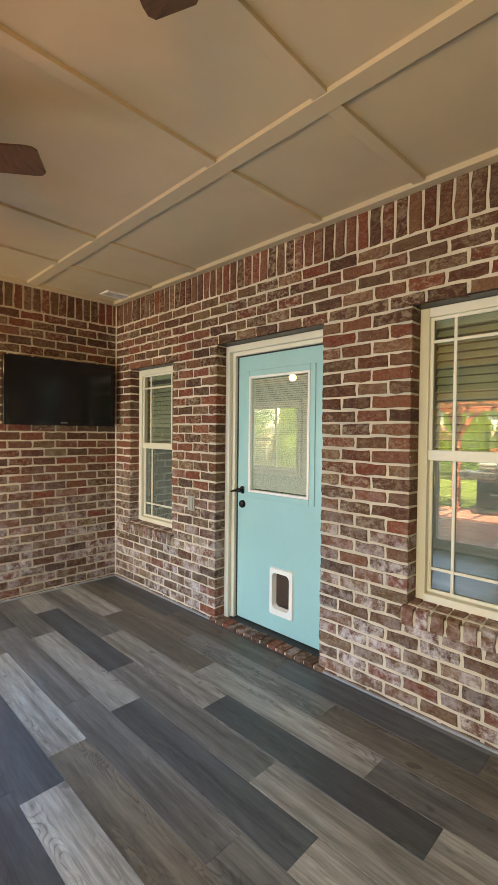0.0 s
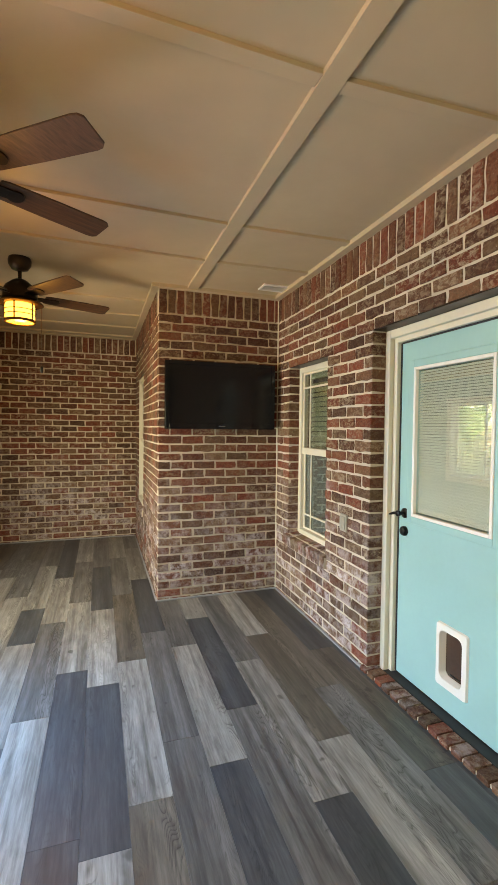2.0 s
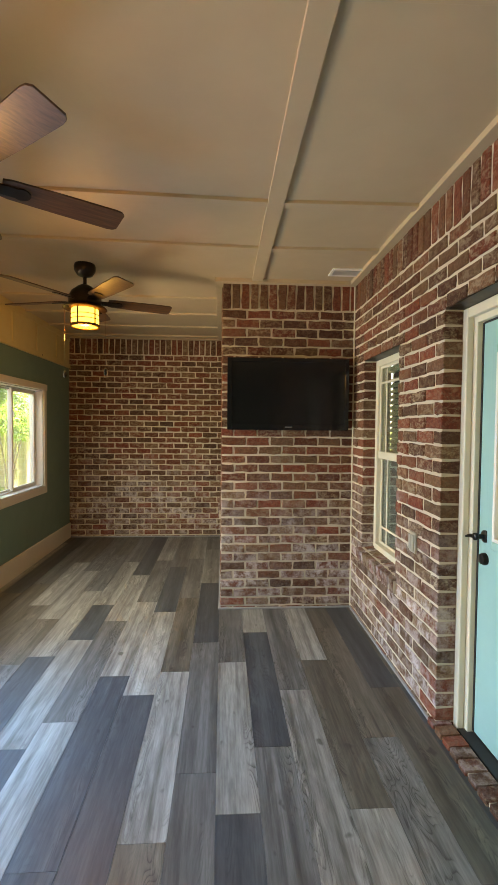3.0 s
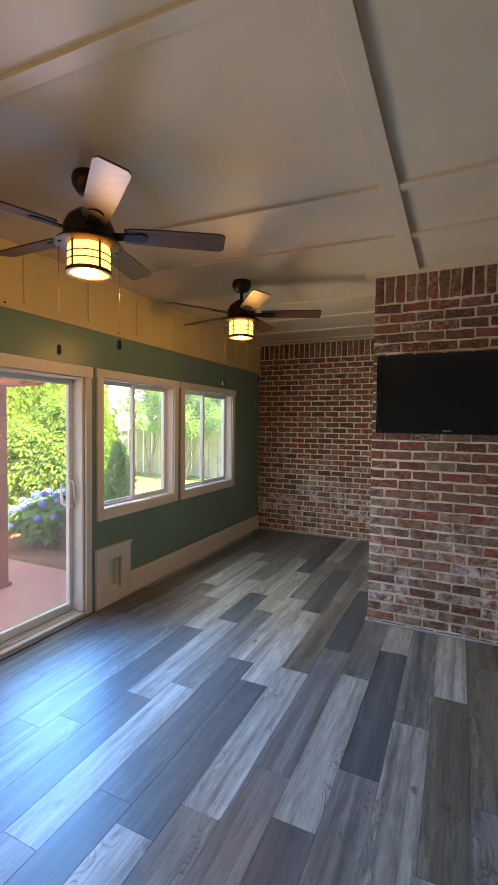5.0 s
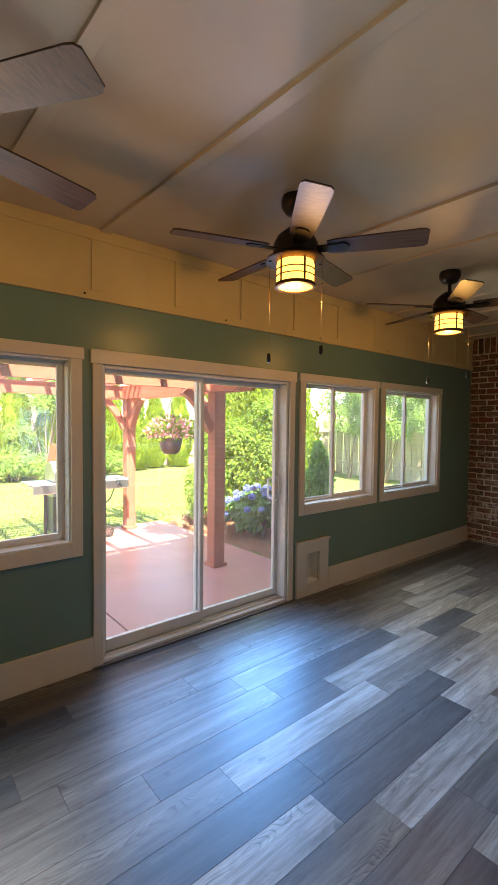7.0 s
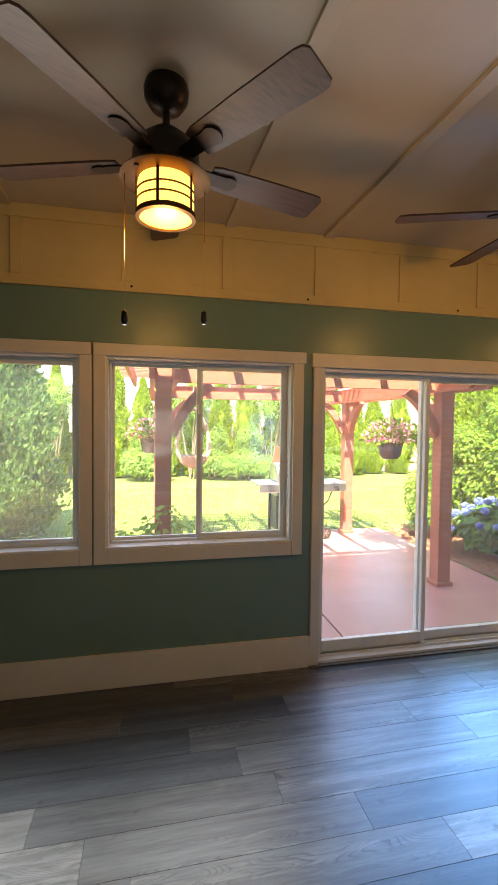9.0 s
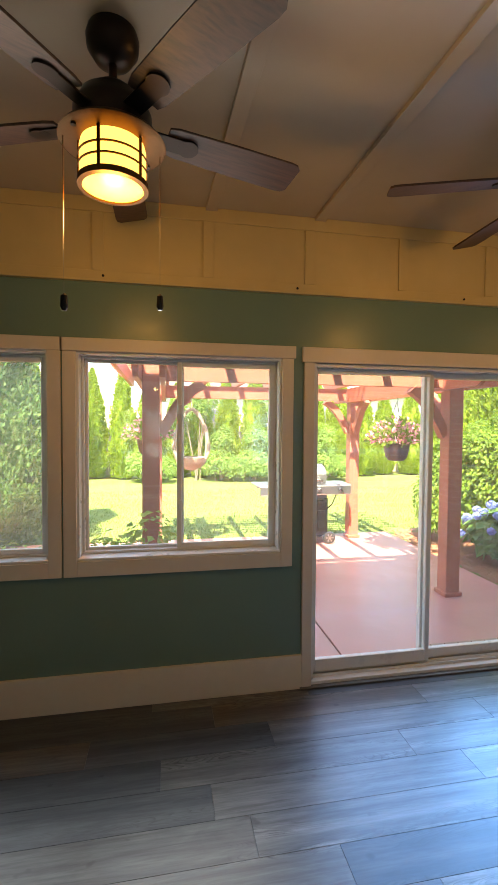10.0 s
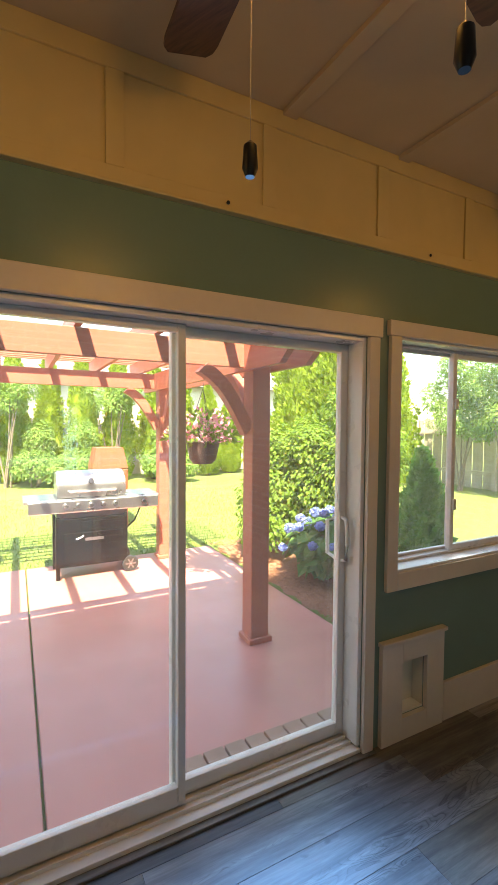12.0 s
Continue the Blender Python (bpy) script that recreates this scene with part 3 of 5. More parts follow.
def sliding_window(name, y0, y1, z0, z1):
    top = tagged(thing(name, (XW, (y0 + y1) / 2, z0), "white horizontal sliding window with flat painted casing", "window"), kind="structure")
    casing(top, y0, y1, z0, z1, True)
    xo = XW - 0.148
    part("window_sill", boxed(xo, XW + 0.012, y0 + 0.001, y1 - 0.001, z0 + 0.0005, z0 + 0.014, 0.003), M_VINYL, top)
    for a, b in ((y0 + 0.0005, y0 + 0.012), (y1 - 0.012, y1 - 0.0005)):
        part("jamb", boxed(xo, XW + 0.001, a, b, z0 + 0.0145, z1 - 0.0125), M_VINYL, top)
    part("head", boxed(xo, XW + 0.001, y0 + 0.0005, y1 - 0.0005, z1 - 0.012, z1 - 0.0005), M_VINYL, top)
    a0, a1, b0, b1 = y0 + 0.0125, y1 - 0.0125, z0 + 0.0145, z1 - 0.0125
    f = 0.013
    fr = part("window_frame", boxed(xo + 0.005, xo + 0.07, a0, a0 + f, b0, b1, 0.002), M_VINYL, top)
    part("frame_bar", boxed(xo + 0.005, xo + 0.07, a1 - f, a1, b0, b1, 0.002), M_VINYL, fr)
    part("frame_bar", boxed(xo + 0.005, xo + 0.07, a0 + f, a1 - f, b0, b0 + f, 0.002), M_VINYL, fr)
    part("frame_bar", boxed(xo + 0.005, xo + 0.07, a0 + f, a1 - f, b1 - f, b1, 0.002), M_VINYL, fr)
    mid = (a0 + a1) / 2 - 0.01
    sash("fixed_sash", top, xo + 0.010, a0 + f, mid + 0.02, b0 + f, b1 - f, 0.016)
    s = sash("sliding_sash", top, xo + 0.040, mid - 0.022, a1 - f, b0 + f, b1 - f, 0.028, 0.028, None, M_GLASS_SCREEN)
    for z in (z0 + 0.28, z1 - 0.30):
        part("latch", boxed(xo + 0.068, xo + 0.082, mid - 0.014, mid + 0.008, z - 0.03, z + 0.03, 0.004), M_VINYL, s)
    return top


for k, w in enumerate(WIN):
    sliding_window("window_%d" % (k + 1), *w)


def sliding_door():
    y0, y1, z0, z1 = SL
    top = tagged(thing("door_2", (XW, (y0 + y1) / 2, 0), "white sliding glass patio door, closed, with pull handle", "sliding door"), kind="structure")
    casing(top, y0, y1, z0, z1, False, 0.061, 0.088)
    xo = XW - 0.15
    f = 0.022
    part("jamb", boxed(xo, XW - 0.004, y0 + 0.0005, y0 + f, 0.04, z1 - 0.0005, 0.003), M_VINYL, top)
    part("jamb", boxed(xo, XW - 0.004, y1 - f, y1 - 0.0005, 0.04, z1 - 0.0005, 0.003), M_VINYL, top)
    part("head", boxed(xo, XW - 0.004, y0 + f, y1 - f, z1 - f, z1 - 0.0005, 0.003), M_VINYL, top)
    tr = part("track", boxed(xo - 0.02, XW + 0.004, y0 + 0.0005, y1 - 0.0005, 0.002, 0.03, 0.003), M_VINYL, top)
    for x in (xo + 0.02, xo + 0.062, xo + 0.105):
        part("track_rail", boxed(x, x + 0.006, y0 + f, y1 - f, 0.0295, 0.046, 0.001), M_VINYL, tr)
    part("floor_strip", boxed(XW - 0.02, XW + 0.035, y0 - 0.07, y1 + 0.07, 0.0005, 0.012, 0.003), M_BROWN, top, "brown transition strip")
    mid = 2.64
    sash("fixed_panel", top, xo + 0.050, y0 + f, mid + 0.012, 0.047, z1 - f, 0.031, 0.036, 0.076)
    s = sash("sliding_panel", top, xo + 0.006, mid - 0.032, y1 - f, 0.047, z1 - f, 0.038, 0.038, 0.058)
    hy = y1 - f - 0.023
    part("handle", tube(bmesh.new(), [(xo + 0.045, hy, 0.90), (xo + 0.078, hy, 0.91), (xo + 0.088, hy, 0.98), (xo + 0.088, hy, 1.03), (xo + 0.078, hy, 1.10), (xo + 0.045, hy, 1.11)], 0.010), M_VINYL, s, "white curved pull handle", True)
    part("latch_plate", boxed(xo + 0.0445, xo + 0.050, hy - 0.016, hy + 0.016, 0.875, 1.135, 0.002), M_VINYL, s)
    part("outer_handle", tube(bmesh.new(), [(xo + 0.006, hy, 0.90), (xo - 0.035, hy - 0.02, 0.92), (xo - 0.04, hy - 0.02, 1.08), (xo + 0.006, hy, 1.10)], 0.010), M_VINYL, s, "", True)


sliding_door()


def cat_passage():
    top = tagged(thing("pet_door_panel", (XW, 3.82, 0), "white painted board with an open pet passage", "pet door"), kind="structure")
    y0, y1, z1 = 3.60, 4.028, 0.492
    a, b, c, d = CAT
    x0, x1 = XW - 0.003, XW + 0.024
    for q in ((y0, a, 0.0, z1), (b, y1, 0.0, z1), (a + 0.0005, b - 0.0005, 0.0, c), (a + 0.0005, b - 0.0005, d, z1)):
        part("board", boxed(x0, x1, *q, 0.002), M_TRIM, top)
    part("cap", boxed(x0, x1 + 0.012, y0 - 0.008, y1 + 0.012, z1 + 0.0005, z1 + 0.02, 0.003), M_TRIM, top)
    part("liner", boxed(XW - 0.149, XW - 0.004, a + 0.001, b - 0.001, c + 0.0005, c + 0.010), M_WHITE, top)
    for q in ((a + 0.0005, a + 0.006), (b - 0.006, b - 0.0005)):
        part("liner", boxed(XW - 0.149, XW - 0.004, *q, c + 0.0105, d - 0.0065), M_ALMOND, top)
    part("liner", boxed(XW - 0.149, XW - 0.004, a + 0.0005, b - 0.0005, d - 0.006, d - 0.0005), M_ALMOND, top)
    part("flap", boxed(XW - 0.075, XW - 0.068, a + 0.03, b - 0.004, c + 0.012, d - 0.012, 0.002), M_ALMOND, top, "cream pet flap")
    part("flap_rail", boxed(XW - 0.06, XW - 0.035, a + 0.001, a + 0.022, c + 0.011, d - 0.002, 0.003), M_STEEL, top, "steel flap rail")
    part("flap_catch", boxed(XW - 0.06, XW - 0.03, a + 0.022, a + 0.05, c + 0.011, c + 0.03, 0.003), M_BLACK, top)


cat_passage()
cover = tagged(solo("wall_panel", boxed(XW - 0.002, XW + 0.02, -0.50, -0.115, 0.206, 0.755, 0.003), M_TRIM, "white painted cover board below the window", "panel"), kind="structure")


# ---- openings of the brick wall ----
def house_window(name, face, y0, y1, z0, z1, blind_pitch, deep=0.095):
    """Almond single-hung window with prairie bars and a slatted blind behind, set one brick deep."""
    top = tagged(thing(name, (face, (y0 + y1) / 2, z0), "almond single-hung window with prairie bars and closed blinds", "window"), kind="structure")
    x = face + deep
    w = 0.05
    fr = part("window_frame", boxed(x, x + 0.07, y0, y0 + w, z0, z1, 0.004), M_ALMOND, top)
    part("frame_bar", boxed(x, x + 0.07, y1 - w, y1, z0, z1, 0.004), M_ALMOND, fr)
    part("frame_bar", boxed(x, x + 0.07, y0 + w, y1 - w, z1 - w, z1, 0.004), M_ALMOND, fr)
    part("frame_bar", boxed(x - 0.01, x + 0.07, y0 + w, y1 - w, z0, z0 + w, 0.004), M_ALMOND, fr)
    part("lintel", boxed(face + 0.002, x + 0.03, y0 + 0.001, y1 - 0.001, z1 + 0.0005, z1 + 0.010), M_BRONZE, top, "dark steel lintel under the brick")
    mid = (z0 + z1) / 2 + 0.005
    a, b = y0 + w, y1 - w
    part("meeting_rail", boxed(x + 0.012, x + 0.05, a, b, mid - 0.028, mid + 0.028, 0.003), M_ALMOND, top)
    for nm, lo, hi, bar_z, xo in (("upper_sash", mid + 0.028, z1 - w, z1 - w - 0.13, 0.018), ("lower_sash", z0 + w, mid - 0.028, z0 + w + 0.13, 0.034)):
        s = part(nm, boxed(x + xo, x + xo + 0.012, a, a + 0.018, lo, hi, 0.002), M_ALMOND, top)
        part("stile", boxed(x + xo, x + xo + 0.012, b - 0.018, b, lo, hi, 0.002), M_ALMOND, s)
        part("rail", boxed(x + xo, x + xo + 0.012, a + 0.018, b - 0.018, lo if nm[0] == "l" else hi - 0.018, lo + 0.018 if nm[0] == "l" else hi, 0.002), M_ALMOND, s)
        part("muntin", boxed(x + xo + 0.002, x + xo + 0.010, a + 0.018, b - 0.018, bar_z - 0.008, bar_z + 0.008, 0.002), M_ALMOND, s)
        for yy in (a + 0.13, b - 0.13):
            part("muntin", boxed(x + xo + 0.0015, x + xo + 0.0095, yy - 0.008, yy + 0.008, lo, hi, 0.002), M_ALMOND, s)
        part("pane", boxed(x + xo + 0.013, x + xo + 0.018, a, b, lo, hi), M_GLASS_E, s, "reflecting window glass").visible_shadow = False
    bl = part("blind", boxed(x + 0.075, x + 0.12, a + 0.002, b - 0.002, z1 - w - 0.05, z1 - w - 0.005, 0.004), M_BLIND, top, "dim olive slatted blind")
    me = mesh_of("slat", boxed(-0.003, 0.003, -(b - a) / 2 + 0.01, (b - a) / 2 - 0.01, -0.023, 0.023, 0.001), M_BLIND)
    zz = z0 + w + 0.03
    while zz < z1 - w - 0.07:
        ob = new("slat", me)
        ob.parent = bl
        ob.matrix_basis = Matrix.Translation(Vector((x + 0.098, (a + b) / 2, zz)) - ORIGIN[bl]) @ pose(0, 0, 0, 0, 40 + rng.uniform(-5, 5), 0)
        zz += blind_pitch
    part("insect_screen", boxed(x + 0.054, x + 0.056, a, b, z0 + w, mid - 0.03), M_MESH, top, "dark insect screen behind the lower sash").visible_shadow = False
    # added dark sheet behind the blind, in place of the room's shade
    part("lining", boxed(x + 0.135, x + 0.14, y0, y1, z0, z1), M_ROOM_DARK, top)
    return top


house_window("window_5", XE, *W1, 0.043)
house_window("window_6", XE, *W2, 0.043)
house_window("window_7", XC, *W7, 0.043, 0.012)


def house_door():
    y0, y1, z0, z1 = DOOR
    z0 = 0.0
    top = tagged(thing("door_1", (XE + 0.1, (y0 + y1) / 2, 0), "closed teal half-glass door with built-in blinds and pet flap", "door"), kind="structure")
    x = XE + 0.095
    # brick mould, stepped jamb
    for a, b in ((y0, y0 + 0.045), (y1 - 0.045, y1)):
        part("brick_mould", boxed(x, x + 0.035, a, b, z0 - 0.03, z1, 0.006), M_ALMOND, top)
    part("brick_mould", boxed(x, x + 0.035, y0 + 0.0455, y1 - 0.0455, z1 - 0.05, z1, 0.006), M_ALMOND, top)
    for a, b in ((y0 + 0.002, y0 + 0.075), (y1 - 0.075, y1 - 0.002)):
        part("jamb", boxed(x + 0.0355, x + 0.12, a, b, z0 - 0.03, z1 - 0.002, 0.003), M_ALMOND, top)
    part("jamb", boxed(x + 0.0355, x + 0.12, y0 + 0.0755, y1 - 0.0755, z1 - 0.078, z1 - 0.002, 0.003), M_ALMOND, top)
    part("threshold", boxed(x - 0.005, x + 0.12, y0 + 0.046, y1 - 0.046, z0 - 0.03, z0 + 0.022, 0.005), M_THRESH, top, "black door threshold")
    part("lintel", boxed(XE + 0.002, x + 0.03, y0 + 0.001, y1 - 0.001, z1 + 0.0005, z1 + 0.010), M_BRONZE, top, "dark steel lintel under the brick")
    a, b, c, d = y0 + 0.08, y1 - 0.08, 0.03, z1 - 0.082
    xs = x + 0.065
    ga, gb, gc, gd = a + 0.115, b - 0.115, 1.015, 1.925
    pa, pb, pc, pd = 2.235, 2.455, 0.155, 0.50
    hole = slab_with_holes("x", xs, xs + 0.044, a, b, c, d, [(ga + 0.03, gb - 0.03, gc + 0.03, gd - 0.03), (pa + 0.03, pb - 0.03, pc + 0.03, pd - 0.03)])
    # weather seal, made wider so its black also draws the gap's shadow
    for q in ((a - 0.005, a + 0.006, c, d), (b - 0.006, b + 0.005, c, d), (a + 0.0065, b - 0.0065, d - 0.006, d + 0.004)):
        part("gasket", boxed(xs - 0.004, xs + 0.02, *q), M_THRESH, top, "black weather seal, widened for the shade of the gap")
    leaf = part("door_leaf", hole, M_DOOR, top, "teal painted door leaf")
    # raised surround of the light
    for q in ((ga - 0.03, ga + 0.012, gc - 0.03, gd + 0.03), (gb - 0.012, gb + 0.03, gc - 0.03, gd + 0.03), (ga + 0.0125, gb - 0.0125, gc - 0.03, gc + 0.012), (ga + 0.0125, gb - 0.0125, gd - 0.012, gd + 0.03)):
        part("light_surround", boxed(xs - 0.010, xs + 0.002, *q, 0.004), M_DOOR, leaf)
    for q in ((ga + 0.013, ga + 0.031, gc + 0.013, gd - 0.013), (gb - 0.031, gb - 0.013, gc + 0.013, gd - 0.013), (ga + 0.0315, gb - 0.0315, gc + 0.013, gc + 0.031), (ga + 0.0315, gb - 0.0315, gd - 0.031, gd - 0.013)):
        part("light_frame", boxed(xs - 0.014, xs + 0.010, *q, 0.003), M_WHITE, leaf, "white glazing frame")
    part("pane", boxed(xs + 0.004, xs + 0.008, ga + 0.030, gb - 0.030, gc + 0.030, gd - 0.030), M_GLASS_E, leaf, "reflecting door glass").visible_shadow = False
    me = mesh_of("slat", boxed(-0.001, 0.001, -(gb - ga) / 2 + 0.030, (gb - ga) / 2 - 0.030, -0.0078, 0.0078), M_DOORBLIND)
    zz = gc + 0.045
    while zz < gd - 0.04:
        ob = new("slat", me)
        ob.parent = leaf
        ob.matrix_basis = Matrix.Translation(Vector((xs + 0.022, (ga + gb) / 2, zz)) - ORIGIN[leaf]) @ pose(0, 0, 0, 0, 35, 0)
        zz += 0.0155
    # hardware
    hy, hz = b - 0.06, 1.035
    kn = part("door_handle", lathe(bmesh.new(), [(0.030, 0), (0.030, 0.008), (0.012, 0.014), (0.011, 0.04), (0.018, 0.045), (0.018, 0.058), (0.012, 0.062)], 20, pose(xs, hy, hz, 0, -90, 0)), M_BLACK, leaf, "black lever handle", True)
    part("lever", tube(bmesh.new(), [(xs - 0.05, hy, hz), (xs - 0.054, hy + 0.04, hz - 0.004), (xs - 0.05, hy + 0.085, hz - 0.018)], [0.011, 0.009, 0.006]), M_BLACK, kn, "", True)
    part("deadbolt", lathe(bmesh.new(), [(0.030, 0), (0.030, 0.012), (0.024, 0.022), (0.010, 0.026)], 20, pose(xs, hy, 0.925, 0, -90, 0)), M_BLACK, leaf, "black deadbolt", True)
    def rounded(y0, y1, z0, z1, r, n=6):
        """Corner-rounded outline, counter-clockwise in y and z."""
        pts = []
        for cy, cz, a0 in ((y1 - r, z0 + r, -90), (y1 - r, z1 - r, 0), (y0 + r, z1 - r, 90), (y0 + r, z0 + r, 180)):
            pts += [(cy + r * math.cos(radians(a0 + 90 * i / n)), cz + r * math.sin(radians(a0 + 90 * i / n))) for i in range(n + 1)]
        return pts

    bm = bmesh.new()
    rings = []
    for x_, pts in ((xs - 0.0005, rounded(pa, pb, pc, pd, 0.015)), (xs - 0.015, rounded(pa + 0.004, pb - 0.004, pc + 0.004, pd - 0.004, 0.015)),
                    (xs - 0.018, rounded(pa + 0.030, pb - 0.030, pc + 0.048, pd - 0.034, 0.035)), (xs + 0.040, rounded(pa + 0.040, pb - 0.040, pc + 0.060, pd - 0.040, 0.035))):
        rings.append([bm.verts.new((x_, u, w)) for u, w in pts])
    for r0, r1 in zip(rings, rings[1:]):
        for i in range(len(r0)):
            j = (i + 1) % len(r0)
            bm.faces.new((r0[i], r0[j], r1[j], r1[i]))
    pet = part("pet_flap_frame", bm, M_WHITE, leaf, "white moulded pet flap frame", True)
    flap = bmesh.new()
    front = [flap.verts.new((xs + 0.022, u, w)) for u, w in rounded(pa + 0.039, pb - 0.039, pc + 0.056, pd - 0.039, 0.03)]
    back = [flap.verts.new((v.co.x + 0.006, v.co.y, v.co.z)) for v in front]
    flap.faces.new(front)
    flap.faces.new(list(reversed(back)))
    for i in range(len(front)):
        j = (i + 1) % len(front)
        flap.faces.new((front[i], back[i], back[j], front[j]))
    part("flap", flap, paint("smoked_flap", (0.075, 0.045, 0.035), 0.2, 0.25, 0.0), pet, "smoked plastic flap")
    part("flap_magnet", boxed(xs + 0.016, xs + 0.0215, pa + 0.075, pb - 0.075, pc + 0.066, pc + 0.076, 0.002), M_BLACK, pet)
    # added dark sheet behind the door, standing for the unlit room
    part("lining", boxed(xs + 0.15, xs + 0.155, y0, y1, 0, z1), M_ROOM_DARK, top)


house_door()

# ---- television, vent, outlet ----
tv = thing("television", (1.68, YT - 0.10, 1.53), "black flat television mounted on the brick wall", "television")
tx0, tx1, tz0, tz1, ty = 1.178, 2.19, 1.53, 2.125, YT - 0.085
part("body", boxed(tx0, tx1, ty, ty + 0.05, tz0, tz1, 0.008), M_BEZEL, tv)
for q in ((tx0 + 0.0005, tx0 + 0.035, tz0 + 0.002, tz1 - 0.002), (tx1 - 0.035, tx1 - 0.0005, tz0 + 0.002, tz1 - 0.002), (tx0 + 0.0355, tx1 - 0.0355, tz0 + 0.002, tz0 + 0.05), (tx0 + 0.0355, tx1 - 0.0355, tz1 - 0.035, tz1 - 0.002)):
    part("bezel", boxed(q[0], q[1], ty - 0.010, ty - 0.0005, q[2], q[3], 0.003), M_BEZEL, tv, "glossy black bezel")
part("screen", boxed(tx0 + 0.034, tx1 - 0.034, ty - 0.004, ty - 0.0006, tz0 + 0.049, tz1 - 0.034), M_SCREEN, tv, "dark switched-off screen")
part("maker_mark", boxed(1.655, 1.715, ty - 0.0115, ty - 0.0095, tz0 + 0.02, tz0 + 0.03), M_GREYST, tv, "small silver maker mark")
part("wall_mount", boxed(1.5, 1.86, ty + 0.05, YT + 0.004, 1.68, 1.98, 0.004), M_BLACK, tv)

vent = thing("ceiling_vent", (2.11, 4.17, ZC - 0.02), "white louvred air vent in the ceiling", "vent")
for q in ((1.975, 2.245, 4.09, 4.112), (1.975, 2.245, 4.228, 4.25), (1.975, 1.997, 4.1125, 4.2275), (2.223, 2.245, 4.1125, 4.2275)):
    part("frame", boxed(*q, ZC - 0.012, ZC + 0.001, 0.003), M_WHITE, vent)
part("backing", boxed(1.997, 2.223, 4.112, 4.228, ZC - 0.003, ZC + 0.001), M_BLACK, vent)
for k in range(7):
    yy = 4.12 + k * 0.0165
    part("slat", boxed(-0.113, 0.113, -0.008, 0.008, -0.001, 0.001, m=pose(2.11, yy, ZC - 0.008, 40, 0, 0)), M_WHITE, vent)

outlet = thing("wall_outlet", (XE - 0.01, 3.19, 0.83), "grey weatherproof outlet cover on the brick", "outlet")
part("cover", boxed(XE - 0.014, XE + 0.003, 3.15, 3.235, 0.835, 0.955, 0.005), M_OUTLET, outlet)
part("lid", boxed(XE - 0.022, XE - 0.0145, 3.16, 3.19, 0.85, 0.94, 0.003), M_OUTLET, outlet)
part("lid", boxed(XE - 0.022, XE - 0.0145, 3.196, 3.226, 0.85, 0.94, 0.003), M_OUTLET, outlet)


# ---- ceiling fans ----
def ceiling_fan():
    """Built about its own axis with z = 0 at the ceiling."""
    fan = thing("ceiling_fan", (0, 0, 0), "dark bronze five-blade ceiling fan with lit caged lamp", "ceiling fan", "ceiling fans along the porch")
    part("canopy", lathe(bmesh.new(), [(0.074, 0.0), (0.080, -0.02), (0.077, -0.05), (0.055, -0.083), (0.022, -0.096)], 32), M_BRONZE, fan, "", True)
    part("downrod", lathe(bmesh.new(), [(0.013, -0.09), (0.013, -0.17)], 16), M_BRONZE, fan, "", True)
    part("motor_housing", lathe(bmesh.new(), [(0.03, -0.155), (0.05, -0.165), (0.098, -0.205), (0.118, -0.245), (0.12, -0.30), (0.105, -0.318)], 40), M_BRONZE, fan, "", True)
    ring = part("lamp_plate", lathe(bmesh.new(), [(0.10, -0.312), (0.152, -0.322), (0.162, -0.335), (0.150, -0.340), (0.09, -0.335)], 40), M_COPPER, fan, "copper-coloured lamp plate", True)
    for a in (25, 205):
        part("screw", lathe(bmesh.new(), [(0.008, -0.345), (0.008, -0.336)], 10, pose(0.135 * math.cos(radians(a)), 0.135 * math.sin(radians(a)), 0)), M_BLACK, ring)
    sh = part("shade", lathe(bmesh.new(), [(0.096, -0.338), (0.10, -0.355), (0.10, -0.452), (0.096, -0.464), (0.08, -0.469), (0.02, -0.472)], 40), M_LAMP, fan, "warm glowing frosted glass", True)
    for z in (-0.382, -0.415):
        part("band", lathe(bmesh.new(), [(0.1015, z - 0.003), (0.105, z - 0.002), (0.105, z + 0.002), (0.1015, z + 0.003)], 40, cap=False), M_COPPER, sh)
    part("band", lathe(bmesh.new(), [(0.092, -0.472), (0.107, -0.470), (0.107, -0.452), (0.1015, -0.450)], 40, cap=False), M_COPPER, sh)
    for k in range(5):
        m = pose(0, 0, 0, 0, 0, 72 * k + 20)
        part("bar", boxed(0.1015, 0.1065, -0.005, 0.005, -0.455, -0.337, 0.001, m), M_COPPER, sh)
    for k in range(5):
        m = pose(0, 0, 0, 0, 0, 72 * k)
        b = bmesh.new()
        # blade with rounded tip, pitched
        prof = [(0.17, 0.050), (0.20, 0.058), (0.40, 0.066), (0.62, 0.070), (0.645, 0.066), (0.66, 0.052)]
        tilt = m @ pose(0, 0, -0.272, -12, 0, 0)
        rows = []
        for zz in (0.004, -0.004):
            rows.append([b.verts.new(tilt @ Vector((r, w, zz))) for r, w in prof] + [b.verts.new(tilt @ Vector((r, -w, zz))) for r, w in reversed(prof)])
        b.faces.new(rows[0])
        b.faces.new(list(reversed(rows[1])))
        n = len(rows[0])
        for i in range(n):
            b.faces.new((rows[0][i], rows[1][i], rows[1][(i + 1) % n], rows[0][(i + 1) % n]))
        bl = part("blade", b, M_BLADE, fan, "walnut-stained blade")
        arm = bmesh.new()
        box(arm, 0.09, 0.25, -0.030, 0.030, -0.0105, -0.0045, 0.002, tilt)
        lathe(arm, [(0.034, -0.0109), (0.034, -0.0042)], 20, tilt @ pose(0.245, 0, 0))
